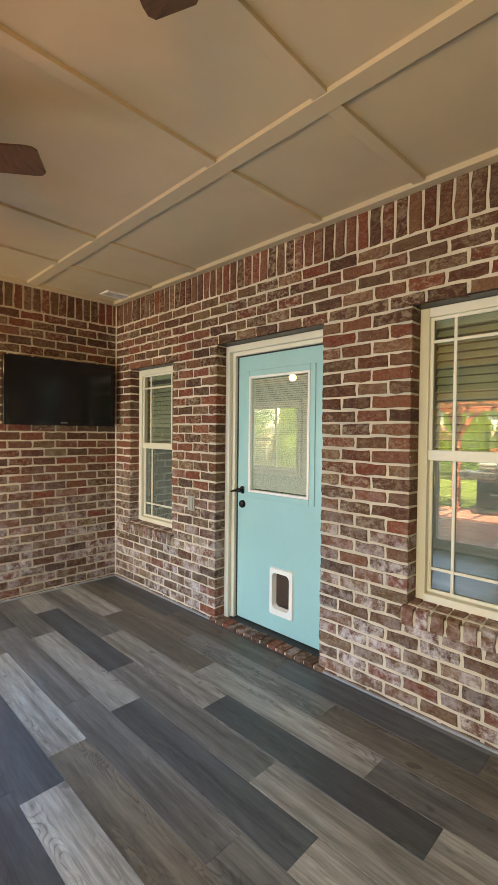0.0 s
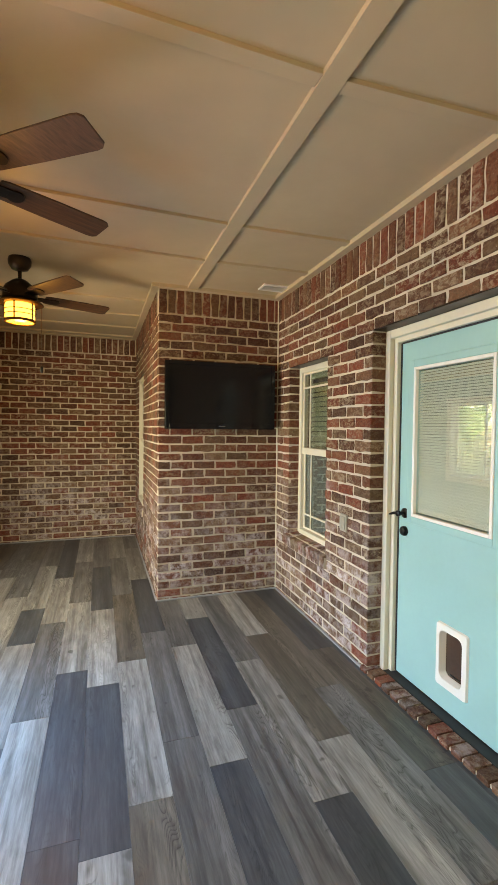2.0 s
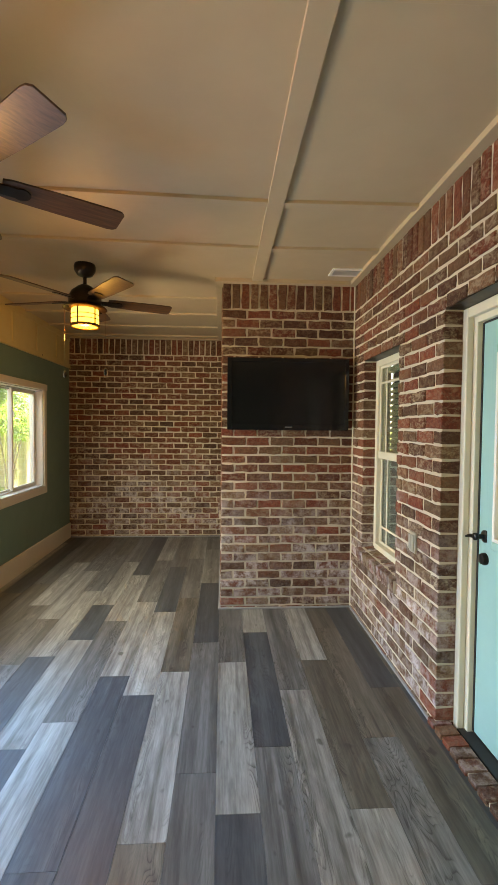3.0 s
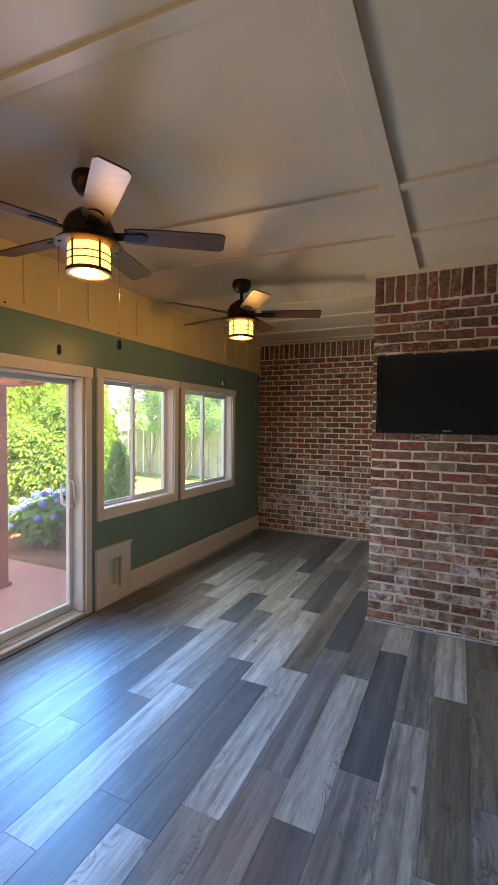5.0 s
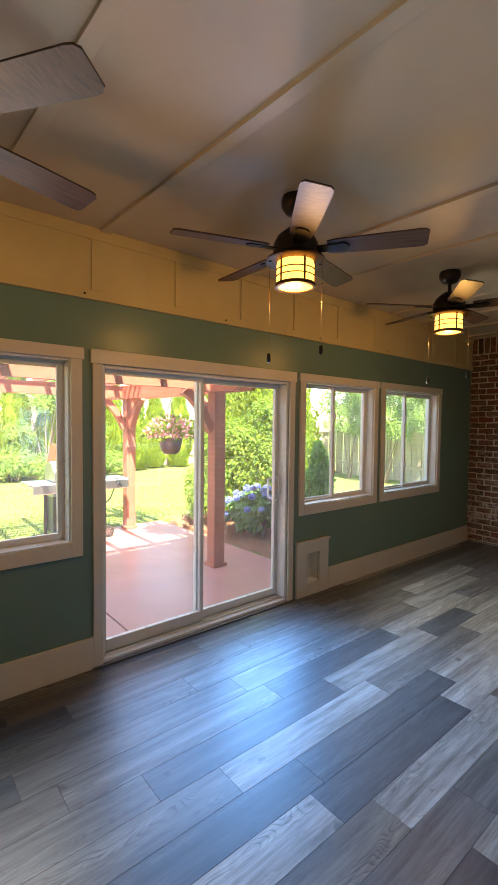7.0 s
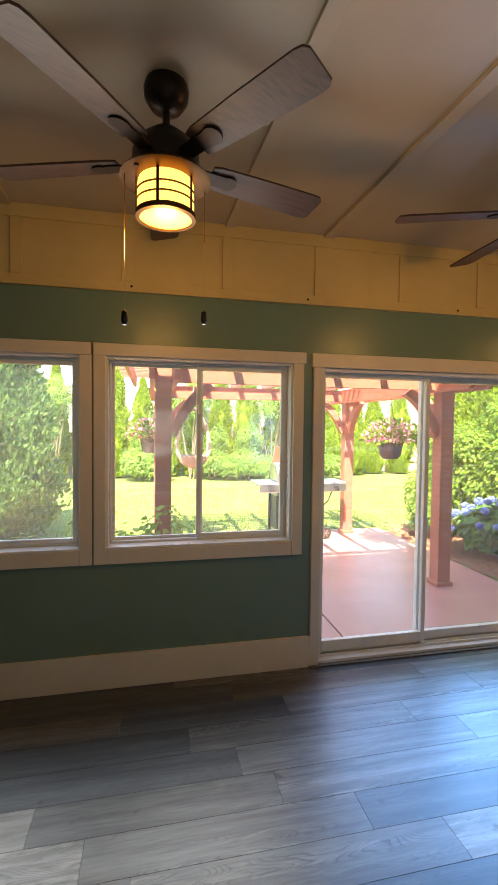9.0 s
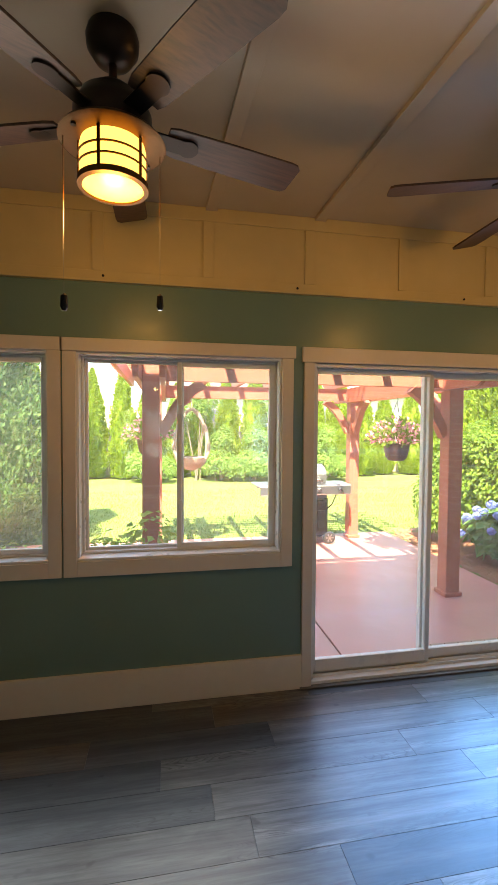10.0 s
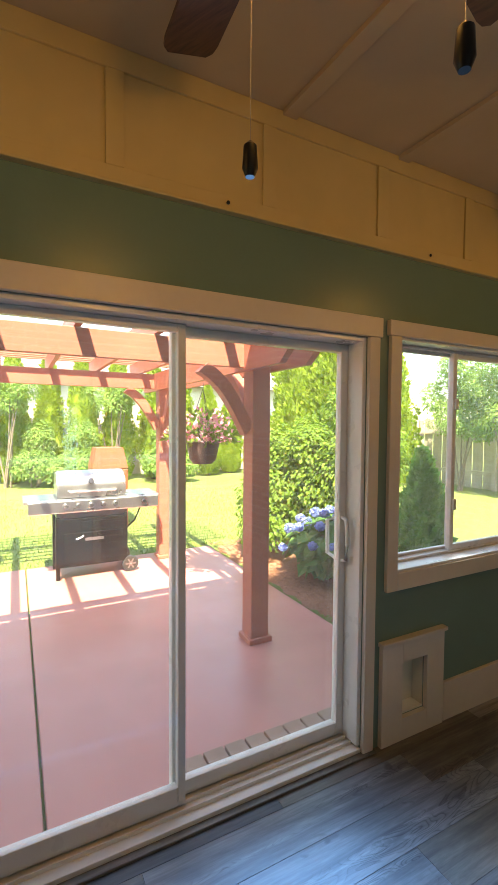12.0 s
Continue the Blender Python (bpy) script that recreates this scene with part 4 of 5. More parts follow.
        part("blade_arm", arm, M_BRONZE, bl, "dark bronze blade arm")
    for a, ln in ((-6, 0.83), (174, 0.86)):
        cx, cy = 0.145 * math.cos(radians(a)), 0.145 * math.sin(radians(a))
        ch = part("pull_chain", tube(bmesh.new(), [(cx, cy, -0.335), (cx, cy, -0.53)], 0.0014, 6), M_COPPER, fan, "brass pull chain")
        part("cord", tube(bmesh.new(), [(cx, cy, -0.53), (cx, cy, -ln + 0.05)], 0.0006, 5), M_GREYST, ch)
        part("pull_knob", lathe(bmesh.new(), [(0.003, -ln + 0.052), (0.010, -ln + 0.045), (0.012, -ln + 0.012), (0.007, -ln)], 12, pose(cx, cy, 0)), M_BLACK, ch, "dark pull knob", True)
    return fan


fan = ceiling_fan()
fan.matrix_basis = pose(0.112, 2.456, ZC, 0, 0, 34)
copy_thing(fan, pose(0.085, 0.805, ZC, 0, 0, 107))
copy_thing(fan, pose(0.09, 4.18, ZC, 0, 0, 21))
for x, y in ((0.112, 2.456), (0.085, 0.805), (0.09, 4.18)):
    data = bpy.data.lights.new("fan_bulb", "POINT")
    data.energy, data.color, data.shadow_soft_size = 0.9, (1.0, 0.56, 0.17), 0.045
    new("fan_bulb", data).location = (x, y, ZC - 0.53)


# ---- outdoors: ground, patio, lawn ----
ground = tagged(new("ground", mesh_of("ground", boxed(-400, 300, -300, 400, -0.4, -0.035), M_LAWN)), "sunlit mown lawn reaching to the distance", "lawn", kind="structure")
patio = tagged(thing("pavement", (-2.8, 2, -0.03), "red-stained concrete patio slabs with a joint", "patio"), kind="structure")
part("slab", boxed(-4.62, -1.116, 2.162, 4.235, -0.2, 0.0, 0.006), M_PATIO, patio)
part("slab", boxed(-4.62, -1.116, -2.4, 2.15, -0.2, 0.0, 0.006), M_PATIO, patio)
for k in range(14):
    y = 2.72 + k * 0.108
    part("brick", boxed(-1.29, -1.118, y, y + 0.098, -0.02, 0.022, 0.004), M_PAVER, patio)
mulch = tagged(thing("mulch_bed", (-2.6, 5.2, -0.04), "reddish bark mulch bed beside the patio", "mulch bed"), kind="structure")
b = bmesh.new()
bmesh.ops.create_grid(b, x_segments=40, y_segments=30, size=0.5)
for v in b.verts:
    x, y = -2.95 + v.co.x * 3.6, 5.35 + v.co.y * 2.2
    edge = min(1, 6 * min(0.5 - abs(v.co.x), 0.5 - abs(v.co.y)))
    v.co = Vector((x, y, -0.045 + 0.05 * edge + 0.02 * noise.noise((x * 5, y * 5, 0))))
part("soil", b, M_MULCH, mulch, "", True)
verts, faces = [], []
for k in range(5000):
    x, y = rng.uniform(-4.7, -1.2), rng.uniform(4.26, 6.3)
    a, l, w = rng.uniform(0, 6.28), rng.uniform(0.02, 0.05), rng.uniform(0.005, 0.012)
    c, s, z = math.cos(a), math.sin(a), 0.008 + rng.uniform(0, 0.015)
    i = len(verts)
    verts += [(x - c * l - s * w + 2.6, y - s * l + c * w - 5.2, z + 0.04), (x - c * l + s * w + 2.6, y - s * l - c * w - 5.2, z + 0.04),
              (x + c * l + s * w + 2.6, y + s * l - c * w - 5.2, z + 0.055), (x + c * l - s * w + 2.6, y + s * l + c * w - 5.2, z + 0.055)]
    faces.append((i, i + 1, i + 2, i + 3))
tagged(soup("bark_chips", verts, faces, M_MULCH, mulch), kind="stuff")

verts, faces = [], []
for k in range(26000):
    d = rng.random() ** 1.6
    x, y = -4.63 - 5.0 * d, rng.uniform(-3.5, 8.5)
    if x > -4.75 and y > 4.2:
        continue
    a, h = rng.uniform(0, 6.28), rng.uniform(0.02, 0.05)
    i = len(verts)
    c, s = 0.006 * math.cos(a), 0.006 * math.sin(a)
    verts += [(x - c, y - s, -0.036), (x + c, y + s, -0.036), (x + rng.uniform(-0.02, 0.02), y + rng.uniform(-0.02, 0.02), -0.036 + h)]
    faces.append((i, i + 1, i + 2))
tagged(soup("grass", verts, faces, M_GRASS), "short green lawn grass blades", "grass", kind="stuff")

# ---- pergola ----
pergola = thing("pergola", (-3.25, 2.2, 0), "red-stained timber pergola over the patio", "pergola")
PX, PY = (-2.19, -4.42), (0.85, 3.59)
ZBM = 1.915
for x in PX:
    for y in PY:
        p = part("post", boxed(x - 0.07, x + 0.07, y - 0.07, y + 0.07, 0.0, 2.09, 0.006), M_CEDAR, pergola)
        part("post_base", boxed(x - 0.09, x + 0.09, y - 0.09, y + 0.09, 0.0005, 0.04, 0.006), M_CEDAR, p)
        # curved knee braces along both beams
        for dx, dy in ((1 if x < -3 else -1, 0), (0, 1 if y < 2 else -1)):
            bb = bmesh.new()
            rows = []
            for i in range(9):
                q = i / 8
                out, up = 0.08 + 0.34 * q, 1.50 + 0.42 * q + 0.06 * math.sin(math.pi * q) * 1.2
                n_out, n_up = 0.032, -0.032
                ring = []
                for sgn, wid in ((1, 0.04), (1, -0.04), (-1, -0.04), (-1, 0.04)):
                    o, u = out + sgn * n_out, up + sgn * n_up
                    ring.append(bb.verts.new((x + dx * o + dy * wid, y + dy * o + dx * wid, u)))
                rows.append(ring)
            for r0, r1 in zip(rows, rows[1:]):
                for i in range(4):
                    bb.faces.new((r0[i], r0[(i + 1) % 4], r1[(i + 1) % 4], r1[i]))
            bb.faces.new(rows[0])
            bb.faces.new(rows[-1])
            part("brace", bb, M_CEDAR, pergola)


def beam_along_x(y, x0, x1, z0, z1, half):
    """A beam with clipped lower corners at both ends."""
    bb = bmesh.new()
    prof = [(x0, z1), (x0, z0 + 0.09), (x0 + 0.12, z0), (x1 - 0.12, z0), (x1, z0 + 0.09), (x1, z1)]
    a = [bb.verts.new((x, y - half, z)) for x, z in prof]
    c = [bb.verts.new((x, y + half, z)) for x, z in prof]
    bb.faces.new(a)
    bb.faces.new(list(reversed(c)))
    for i in range(6):
        bb.faces.new((a[i], a[(i + 1) % 6], c[(i + 1) % 6], c[i]))
    return bb


for y in PY:
    for s in (-0.094, 0.094):
        part("beam", beam_along_x(y + s, -4.95, -1.58, ZBM, ZBM + 0.19, 0.022), M_CEDAR, pergola)
for x in PX:
    part("cross_beam", boxed(x - 0.022, x + 0.022, PY[0] - 0.08, PY[1] + 0.08, ZBM + 0.02, ZBM + 0.185, 0.004), M_CEDAR, pergola)
for k in range(7):
    y = 0.52 + k * 0.47
    part("rafter", beam_along_x(y, -4.95, -1.62, ZBM + 0.1905, ZBM + 0.33, 0.02), M_CEDAR, pergola)
for k in range(9):
    x = -4.88 + k * 0.147
    part("slat", boxed(x - 0.019, x + 0.019, 0.35, 4.05, ZBM + 0.3305, ZBM + 0.37, 0.003), M_CEDAR, pergola)


# ---- gas grill ----
def gas_grill():
    g = thing("gas_grill", (-4.3, 2.75, 0), "black cabinet gas grill with steel lid and side shelves", "grill")
    y0, y1, xf, xb = 2.44, 3.07, -4.08, -4.52
    part("cabinet", boxed(xb, xf, y0, y1, 0.12, 0.60, 0.006), M_BLACK, g)
    d = part("door", boxed(xf + 0.0005, xf + 0.018, y0 + 0.04, y1 - 0.02, 0.14, 0.46, 0.006), M_BLACK, g)
    part("door_pull", tube(bmesh.new(), [(xf + 0.018, 2.60, 0.40), (xf + 0.05, 2.60, 0.405), (xf + 0.05, 2.66, 0.43), (xf + 0.018, 2.66, 0.43)], 0.008), M_STEEL, d)
    part("maker_mark", boxed(xf + 0.018, xf + 0.020, 2.68, 2.86, 0.375, 0.405), M_STEEL, d, "pale maker mark")
    part("towel_bar_panel", boxed(xf + 0.0005, xf + 0.014, y0 + 0.2, y1 - 0.06, 0.49, 0.57, 0.004), M_BLACK, g)
    for y in (y0 - 0.03, y1 - 0.01):
        for x in (xb, xf - 0.04):
            part("leg", boxed(x, x + 0.04, y, y + 0.04, 0.0 if y < 2.8 else 0.09, 0.62, 0.004), M_BLACK, g)
    for x in (xf - 0.02, xb + 0.02):
        w = part("wheel", lathe(bmesh.new(), [(0.05, -0.02), (0.078, -0.02), (0.082, -0.012), (0.082, 0.012), (0.078, 0.02), (0.05, 0.02)], 28, pose(x + 0.01, y1 + 0.06, 0.083, 0, 90, 0)), M_TYRE, g, "black grill wheel", True)
        hub = bmesh.new()
        for a in range(6):
            box(hub, -0.008, 0.008, 0.0, 0.055, -0.022, 0.022, 0, pose(x + 0.01, y1 + 0.06, 0.083, 0, 90, 0) @ pose(0, 0, 0, 0, 0, 60 * a))
        part("spokes", hub, M_GREYST, w)
    part("axle", tube(bmesh.new(), [(xb, y1 + 0.06, 0.083), (xf + 0.02, y1 + 0.06, 0.083)], 0.008), M_STEEL, g)
    part("firebox", boxed(xb - 0.01, xf - 0.02, y0 - 0.02, y1 + 0.03, 0.60, 0.80, 0.01), M_GREYST, g)
    c = part("control_panel", boxed(xf - 0.02, xf + 0.03, 2.17, 3.42, 0.665, 0.79, 0.012), M_STEEL, g, "brushed steel control panel")
    for k in range(6):
        part("knob", lathe(bmesh.new(), [(0.026, 0), (0.028, 0.01), (0.022, 0.03), (0.018, 0.034)], 18, pose(xf + 0.03, 2.50 + k * 0.118 if k < 5 else 3.26, 0.735, 0, 90, 0)), M_GREYST, c, "grey control knob", True)
    for a, b in ((2.13, y0 - 0.022), (y1 + 0.032, 3.44)):
        part("side_shelf", boxed(xb + 0.02, xf - 0.021, a, b, 0.76, 0.80, 0.008), M_STEEL, g, "steel side shelf")
    # rolled lid
    lid = bmesh.new()
    prof = [(xf - 0.03, 0.805), (xf - 0.02, 0.90), (xf - 0.05, 0.985), (xf - 0.13, 1.045), (xf - 0.24, 1.06), (xb + 0.05, 1.03), (xb, 0.95), (xb - 0.01, 0.805)]
    a = [lid.verts.new((x, y0 - 0.01, z)) for x, z in prof]
    b = [lid.verts.new((x, y1 + 0.02, z)) for x, z in prof]
    lid.faces.new(a)
    lid.faces.new(list(reversed(b)))
    for i in range(8):
        lid.faces.new((a[i], a[(i + 1) % 8], b[(i + 1) % 8], b[i]))
    bmesh.ops.bevel(lid, geom=lid.edges[:], offset=0.012, segments=2, affect="EDGES")
    l = part("lid", lid, M_STEEL, g, "steel lid", True)
    part("lid_handle", tube(bmesh.new(), [(xf - 0.02, 2.53, 0.87), (xf + 0.035, 2.54, 0.87), (xf + 0.035, 2.98, 0.87), (xf - 0.02, 2.99, 0.87)], 0.011), M_STEEL, l, "", True)
    part("gauge", lathe(bmesh.new(), [(0.03, 0), (0.03, 0.012), (0.026, 0.014)], 20, pose(xf - 0.04, 2.75, 0.965, 0, 70, 0)), M_GREYST, l)
    part("hose", tube(bmesh.new(), [(xf - 0.2, 3.2, 0.76), (xf - 0.1, 3.26, 0.66), (xf - 0.1, 3.2, 0.52), (xf - 0.12, 3.1, 0.42)], 0.009), M_TYRE, g)


gas_grill()

# terracotta garden stove on the lawn
stove = thing("garden_stove", (-6.6, 3.35, -0.035), "terracotta garden stove standing on the lawn", "garden stove")
b = boxed(-6.86, -6.34, 3.09, 3.61, -0.036, 0.85, 0.02)
part("body", b, M_TERRA, stove)
b = boxed(-6.86, -6.34, 3.09, 3.61, 0.8505, 1.17, 0.01)
for v in b.verts:
    if v.co.z > 1.0:
        v.co.x, v.co.y = -6.6 + (v.co.x + 6.6) * 0.75, 3.35 + (v.co.y - 3.35) * 0.78
part("hood", b, M_TERRA, stove)


# ---- plants ----
def leaves(n, where, size, flat=0.0, facing=False, broad=0.34):
    """n leaves as folded quads; where() gives place and outward way; facing leaves turn their faces out."""
    verts, faces = [], []
    for _ in range(n):
        p, out = where()
        d = Vector((rng.gauss(0, 1), rng.gauss(0, 1), rng.gauss(0, 1))).normalized()
        axis = (Vector(out) * 0.9 + d * 0.75 + Vector((0, 0, flat))).normalized()
        side = axis.cross(Vector((rng.gauss(0, 1), rng.gauss(0, 1), rng.gauss(0, 1)))).normalized()
        if facing:
            normal = (Vector(out) * 0.8 + d * 0.45 + Vector((0, 0, 0.45))).normalized()
            side = normal.cross(Vector((rng.gauss(0, 0.5), rng.gauss(0, 0.5), -1)) + Vector(out) * 0.8).normalized()
            axis = side.cross(normal).normalized()
        l = size * rng.uniform(0.6, 1.3)
        w = l * broad
        p = Vector(p)
        up = axis.cross(side) * w * 0.35
        i = len(verts)
        verts += [p, p + axis * l * 0.5 + side * w + up, p + axis * l, p + axis * l * 0.5 - side * w + up]
        faces += [(i, i + 1, i + 2), (i, i + 2, i + 3)]
    return verts, faces


def conifer(name, x, y, h, r, n, size, mat, label, group=""):
    """An upright arborvitae: short trunk and a spire of sprays with an uneven outline."""
    t = thing(name, (x, y, -0.036), label, "tree", group)
    z0 = -0.036
    part("trunk", tube(bmesh.new(), [(x, y, z0), (x + 0.02, y, z0 + 0.3 * h), (x, y + 0.02, z0 + 0.8 * h)], [0.09 * r / 0.5, 0.06 * r / 0.5, 0.02]), M_BARK, t)
    ph = [rng.uniform(0, 6.28) for _ in range(4)]

    def radius(q, a):
        prof = min(1.0, 0.55 + 2.2 * q) * (1 - q ** 1.7) ** 0.85
        lump = 1 + 0.14 * math.sin(3 * a + ph[0] + 9 * q) + 0.10 * math.sin(5 * a + ph[1] - 14 * q) + 0.08 * math.sin(23 * q + ph[2])
        return r * prof * lump

    tufts = [(rng.random() ** 1.15, rng.uniform(0, 6.283), rng.uniform(0.74, 1.04)) for _ in range(max(80, n // 11))]

    def where():
        q, a, out = rng.choice(tufts)
        q, a = min(1.0, max(0.0, q + rng.gauss(0, 0.06) / h)), a + rng.gauss(0, 0.12)
        rr = radius(q, a) * (out - 0.10 * rng.random())
        c, s = math.cos(a), math.sin(a)
        return (rr * c, rr * s, 0.05 + q * (h - 0.15)), (c * 0.75, s * 0.75, 0.75)

    v, f = leaves(n, where, size, 0.5)
    # a shaded inner body keeps the spire dense
    m, k = 12, len(v)
    for j in range(9):
        q = j / 8 * 0.96
        for i in range(m):
            a = 2 * math.pi * i / m
            rr = radius(q, a) * (0.84 if r < 0.7 and h > 2 else 0.70)
            v.append(Vector((rr * math.cos(a), rr * math.sin(a), 0.08 + q * (h - 0.2))))
    for j in range(8):
        for i in range(m):
            f.append((k + j * m + i, k + j * m + (i + 1) % m, k + (j + 1) * m + (i + 1) % m, k + (j + 1) * m + i))
    soup("crown", v, f, mat, t)
    return t


def shrub(name, x, y, lumps, n, size, mat, label, category="shrub", base=-0.036, stems=5, stem_mat=None, group="", facing=True, broad=0.34):
    """A leafy shrub: forked stems and leaves over several lumps (dx, dy, z, r, rz)."""
    t = thing(name, (x, y, base), label, category, group)
    st = bmesh.new()
    for k in range(stems):
        l = lumps[k % len(lumps)]
        a = rng.uniform(0, 6.28)
        tip = Vector((x + l[0] + 0.3 * l[3] * math.cos(a), y + l[1] + 0.3 * l[3] * math.sin(a), l[2]))
        root = Vector((x + 0.08 * math.cos(a), y + 0.08 * math.sin(a), base))
        tube(st, [root, root.lerp(tip, 0.5) + Vector((0, 0, 0.1)), tip], [0.022, 0.016, 0.006], 6)
    part("stems", st, stem_mat or M_BARK, t)
    weight = [l[3] ** 2 for l in lumps]

    sprigs = []
    for _ in range(max(60, n // 10)):
        l = rng.choices(lumps, weight)[0]
        d = Vector((rng.gauss(0, 1), rng.gauss(0, 1), rng.gauss(0, 1))).normalized()
        if d.z < -0.5:
            d.z *= -0.6
        sprigs.append((l, d, 0.66 + 0.38 * rng.random() ** 0.6))

    def where():
        l, d, q = rng.choice(sprigs)
        d = (d + Vector((rng.gauss(0, 1), rng.gauss(0, 1), rng.gauss(0, 1))) * 0.17).normalized()
        q -= 0.16 * rng.random()
        bump = 1 + 0.16 * noise.noise(d * 3 + Vector((x, y, l[2])))
        return (l[0] + d.x * l[3] * q * bump, l[1] + d.y * l[3] * q * bump, l[2] - base + d.z * l[4] * q * bump), d

    v, f = leaves(n, where, size, 0.15, facing, broad)
    soup("crown", v, f, mat, t)
    return t


# hedge of arborvitae across the far side of the lawn
y = -9.0
k = 0
while y < 12.5:
    conifer("arborvitae", -12.2 + rng.uniform(-0.3, 0.3), y, rng.uniform(2.9, 4.1), rng.uniform(0.41, 0.52), 9000, 0.075, M_THUJA, "bright green upright arborvitae in a hedge row", "arborvitae hedge")
    k += 1
    y += rng.uniform(0.74, 0.98)
for y in (-2.0, 4.4, 1.9):
    shrub("crape_myrtle", -11.6, y, [(0, 0, 2.0, 0.5, 0.45), (0.3, 0.35, 2.3, 0.42, 0.4), (-0.2, -0.4, 2.2, 0.42, 0.4), (0.1, 0.1, 2.6, 0.36, 0.35)], 4200, 0.06, M_MYRTLE, "pale multi-stemmed flowering tree before the hedge", "tree", stems=6)
for x, y in ((-11.3, 3.5), (-11.3, -2.6), (-11.2, 5.6), (-11.4, 0.4), (-11.5, 2.5)):
    shrub("low_shrub", x, y, [(0, 0, 0.45, 0.6, 0.5), (0.2, 0.5, 0.35, 0.45, 0.4), (-0.1, 0.1, 1.1, 0.4, 0.6)], 6500, 0.06, M_MYRTLE, "low leafy shrub at the foot of the hedge")
# tall screen north of the patio
for x, y, h, r in ((-5.6, 6.5, 5.0, 0.85), (-4.95, 6.6, 4.7, 0.75), (-6.5, 7.2, 4.8, 0.8)):
    conifer("arborvitae", x, y, h, r, 17000, 0.078, M_THUJA, "tall bright green arborvitae behind the flower bed", "tall arborvitae screen")
shrub("laurel_shrub", -3.72, 5.42, [(0, 0, 0.75, 0.72, 0.7), (-0.3, -0.55, 0.6, 0.5, 0.55), (0.25, 0.3, 1.15, 0.55, 0.5), (-0.35, 0.1, 1.3, 0.42, 0.4), (0.5, -0.1, 0.95, 0.45, 0.5), (-0.5, -0.3, 1.05, 0.42, 0.5), (0.1, -0.35, 1.25, 0.33, 0.35), (-0.15, -0.75, 0.35, 0.35, 0.34), (0.35, 0.1, 1.62, 0.3, 0.3), (-0.1, 0.25, 1.72, 0.26, 0.3), (0.62, 0.2, 1.35, 0.25, 0.3), (-0.62, -0.1, 0.7, 0.3, 0.32)], 26000, 0.055, M_LAUREL, "large leafy yellow-green shrub beside the patio")
conifer("cedar", -4.75, -1.35, 4.4, 1.0, 26000, 0.07, M_DARKTHUJA, "broad dark green cedar near the house")
conifer("cedar", -5.6, -2.6, 4.6, 1.0, 8000, 0.11, M_DARKTHUJA, "broad dark green cedar near the house")
conifer("young_juniper", -2.35, 5.45, 1.42, 0.30, 4200, 0.07, M_JUNIPER, "young dark green juniper below the windows")
for x, y, h in ((-8.2, 11.0, 4.0), (-5.2, 13.2, 4.6), (-2.6, 13.0, 3.6), (-10.2, 10.6, 3.8), (0.4, 13.3, 4.2)):
    conifer("arborvitae", x, y, h, 0.75, 6500, 0.10, M_THUJA, "bright green arborvitae by the fence", "fence arborvitae")
for x, y in ((-6.6, 11.6), (-5.3, 11.5), (-4.0, 11.7)):
    shrub("crape_myrtle", x, y, [(0, 0, 1.7, 0.75, 0.6), (0.45, 0.2, 2.4, 0.65, 0.6), (-0.45, 0, 2.2, 0.65, 0.6), (0.1, -0.2, 2.9, 0.55, 0.5), (0.5, -0.1, 1.4, 0.4, 0.4)], 15000, 0.06, M_MYRTLE, "airy multi-stemmed tree before the fence", "tree", stems=6)
shrub("nandina_shrub", -1.85, 0.30, [(0, 0, 0.50, 0.34, 0.26), (-0.1, 0.34, 0.50, 0.26, 0.28), (0.05, -0.38, 0.50, 0.3, 0.26), (-0.05, 0.55, 0.62, 0.2, 0.34), (0.1, -0.1, 0.72, 0.16, 0.28)], 900, 0.07, M_NANDINA, "feathery light green shrub beneath the window", base=0.0)

shrub("sprig", -2.02, 4.62, [(0, 0, 0.22, 0.13, 0.2), (0.05, 0.1, 0.36, 0.1, 0.2)], 320, 0.05, M_NANDINA, "small light green sprig at the patio edge", base=-0.01)

# hydrangea with blue heads
hyd = shrub("hydrangea", -2.9, 4.84, [(0, 0, 0.36, 0.40, 0.28), (-0.26, 0.04, 0.34, 0.30, 0.24), (0.26, 0.04, 0.34, 0.31, 0.24)], 900, 0.14, M_HYDLEAF, "blue mophead hydrangea in the mulch bed", "hydrangea", base=-0.01, broad=0.42)
for k in range(30):
    # heads sit on the outside of the bush, spread by the golden angle
    q = ((k + 0.5) / 30) ** 0.5
    a = radians(137.5 * k) + rng.uniform(-0.2, 0.2)
    cx, cy, cz = 0.58 * q * math.cos(a), 0.47 * q * math.sin(a), 0.70 - 0.36 * q ** 2.4 + rng.uniform(-0.05, 0.04)
    r = rng.uniform(0.038, 0.060)

    def on_head():
        d = Vector((rng.gauss(0, 1), rng.gauss(0, 1), rng.gauss(0, 1))).normalized()
        t = d.cross(Vector((0.3, 0.5, 0.8))).normalized()
        return (cx + d.x * r * 0.95, cy + d.y * r * 0.95, cz + d.z * r * 0.8), t * 2.0

    v, f = leaves(300, on_head, 0.021, broad=0.5)
    tagged(soup("flower_head", v, f, M_BLUE, hyd), "blue and lilac flower head")


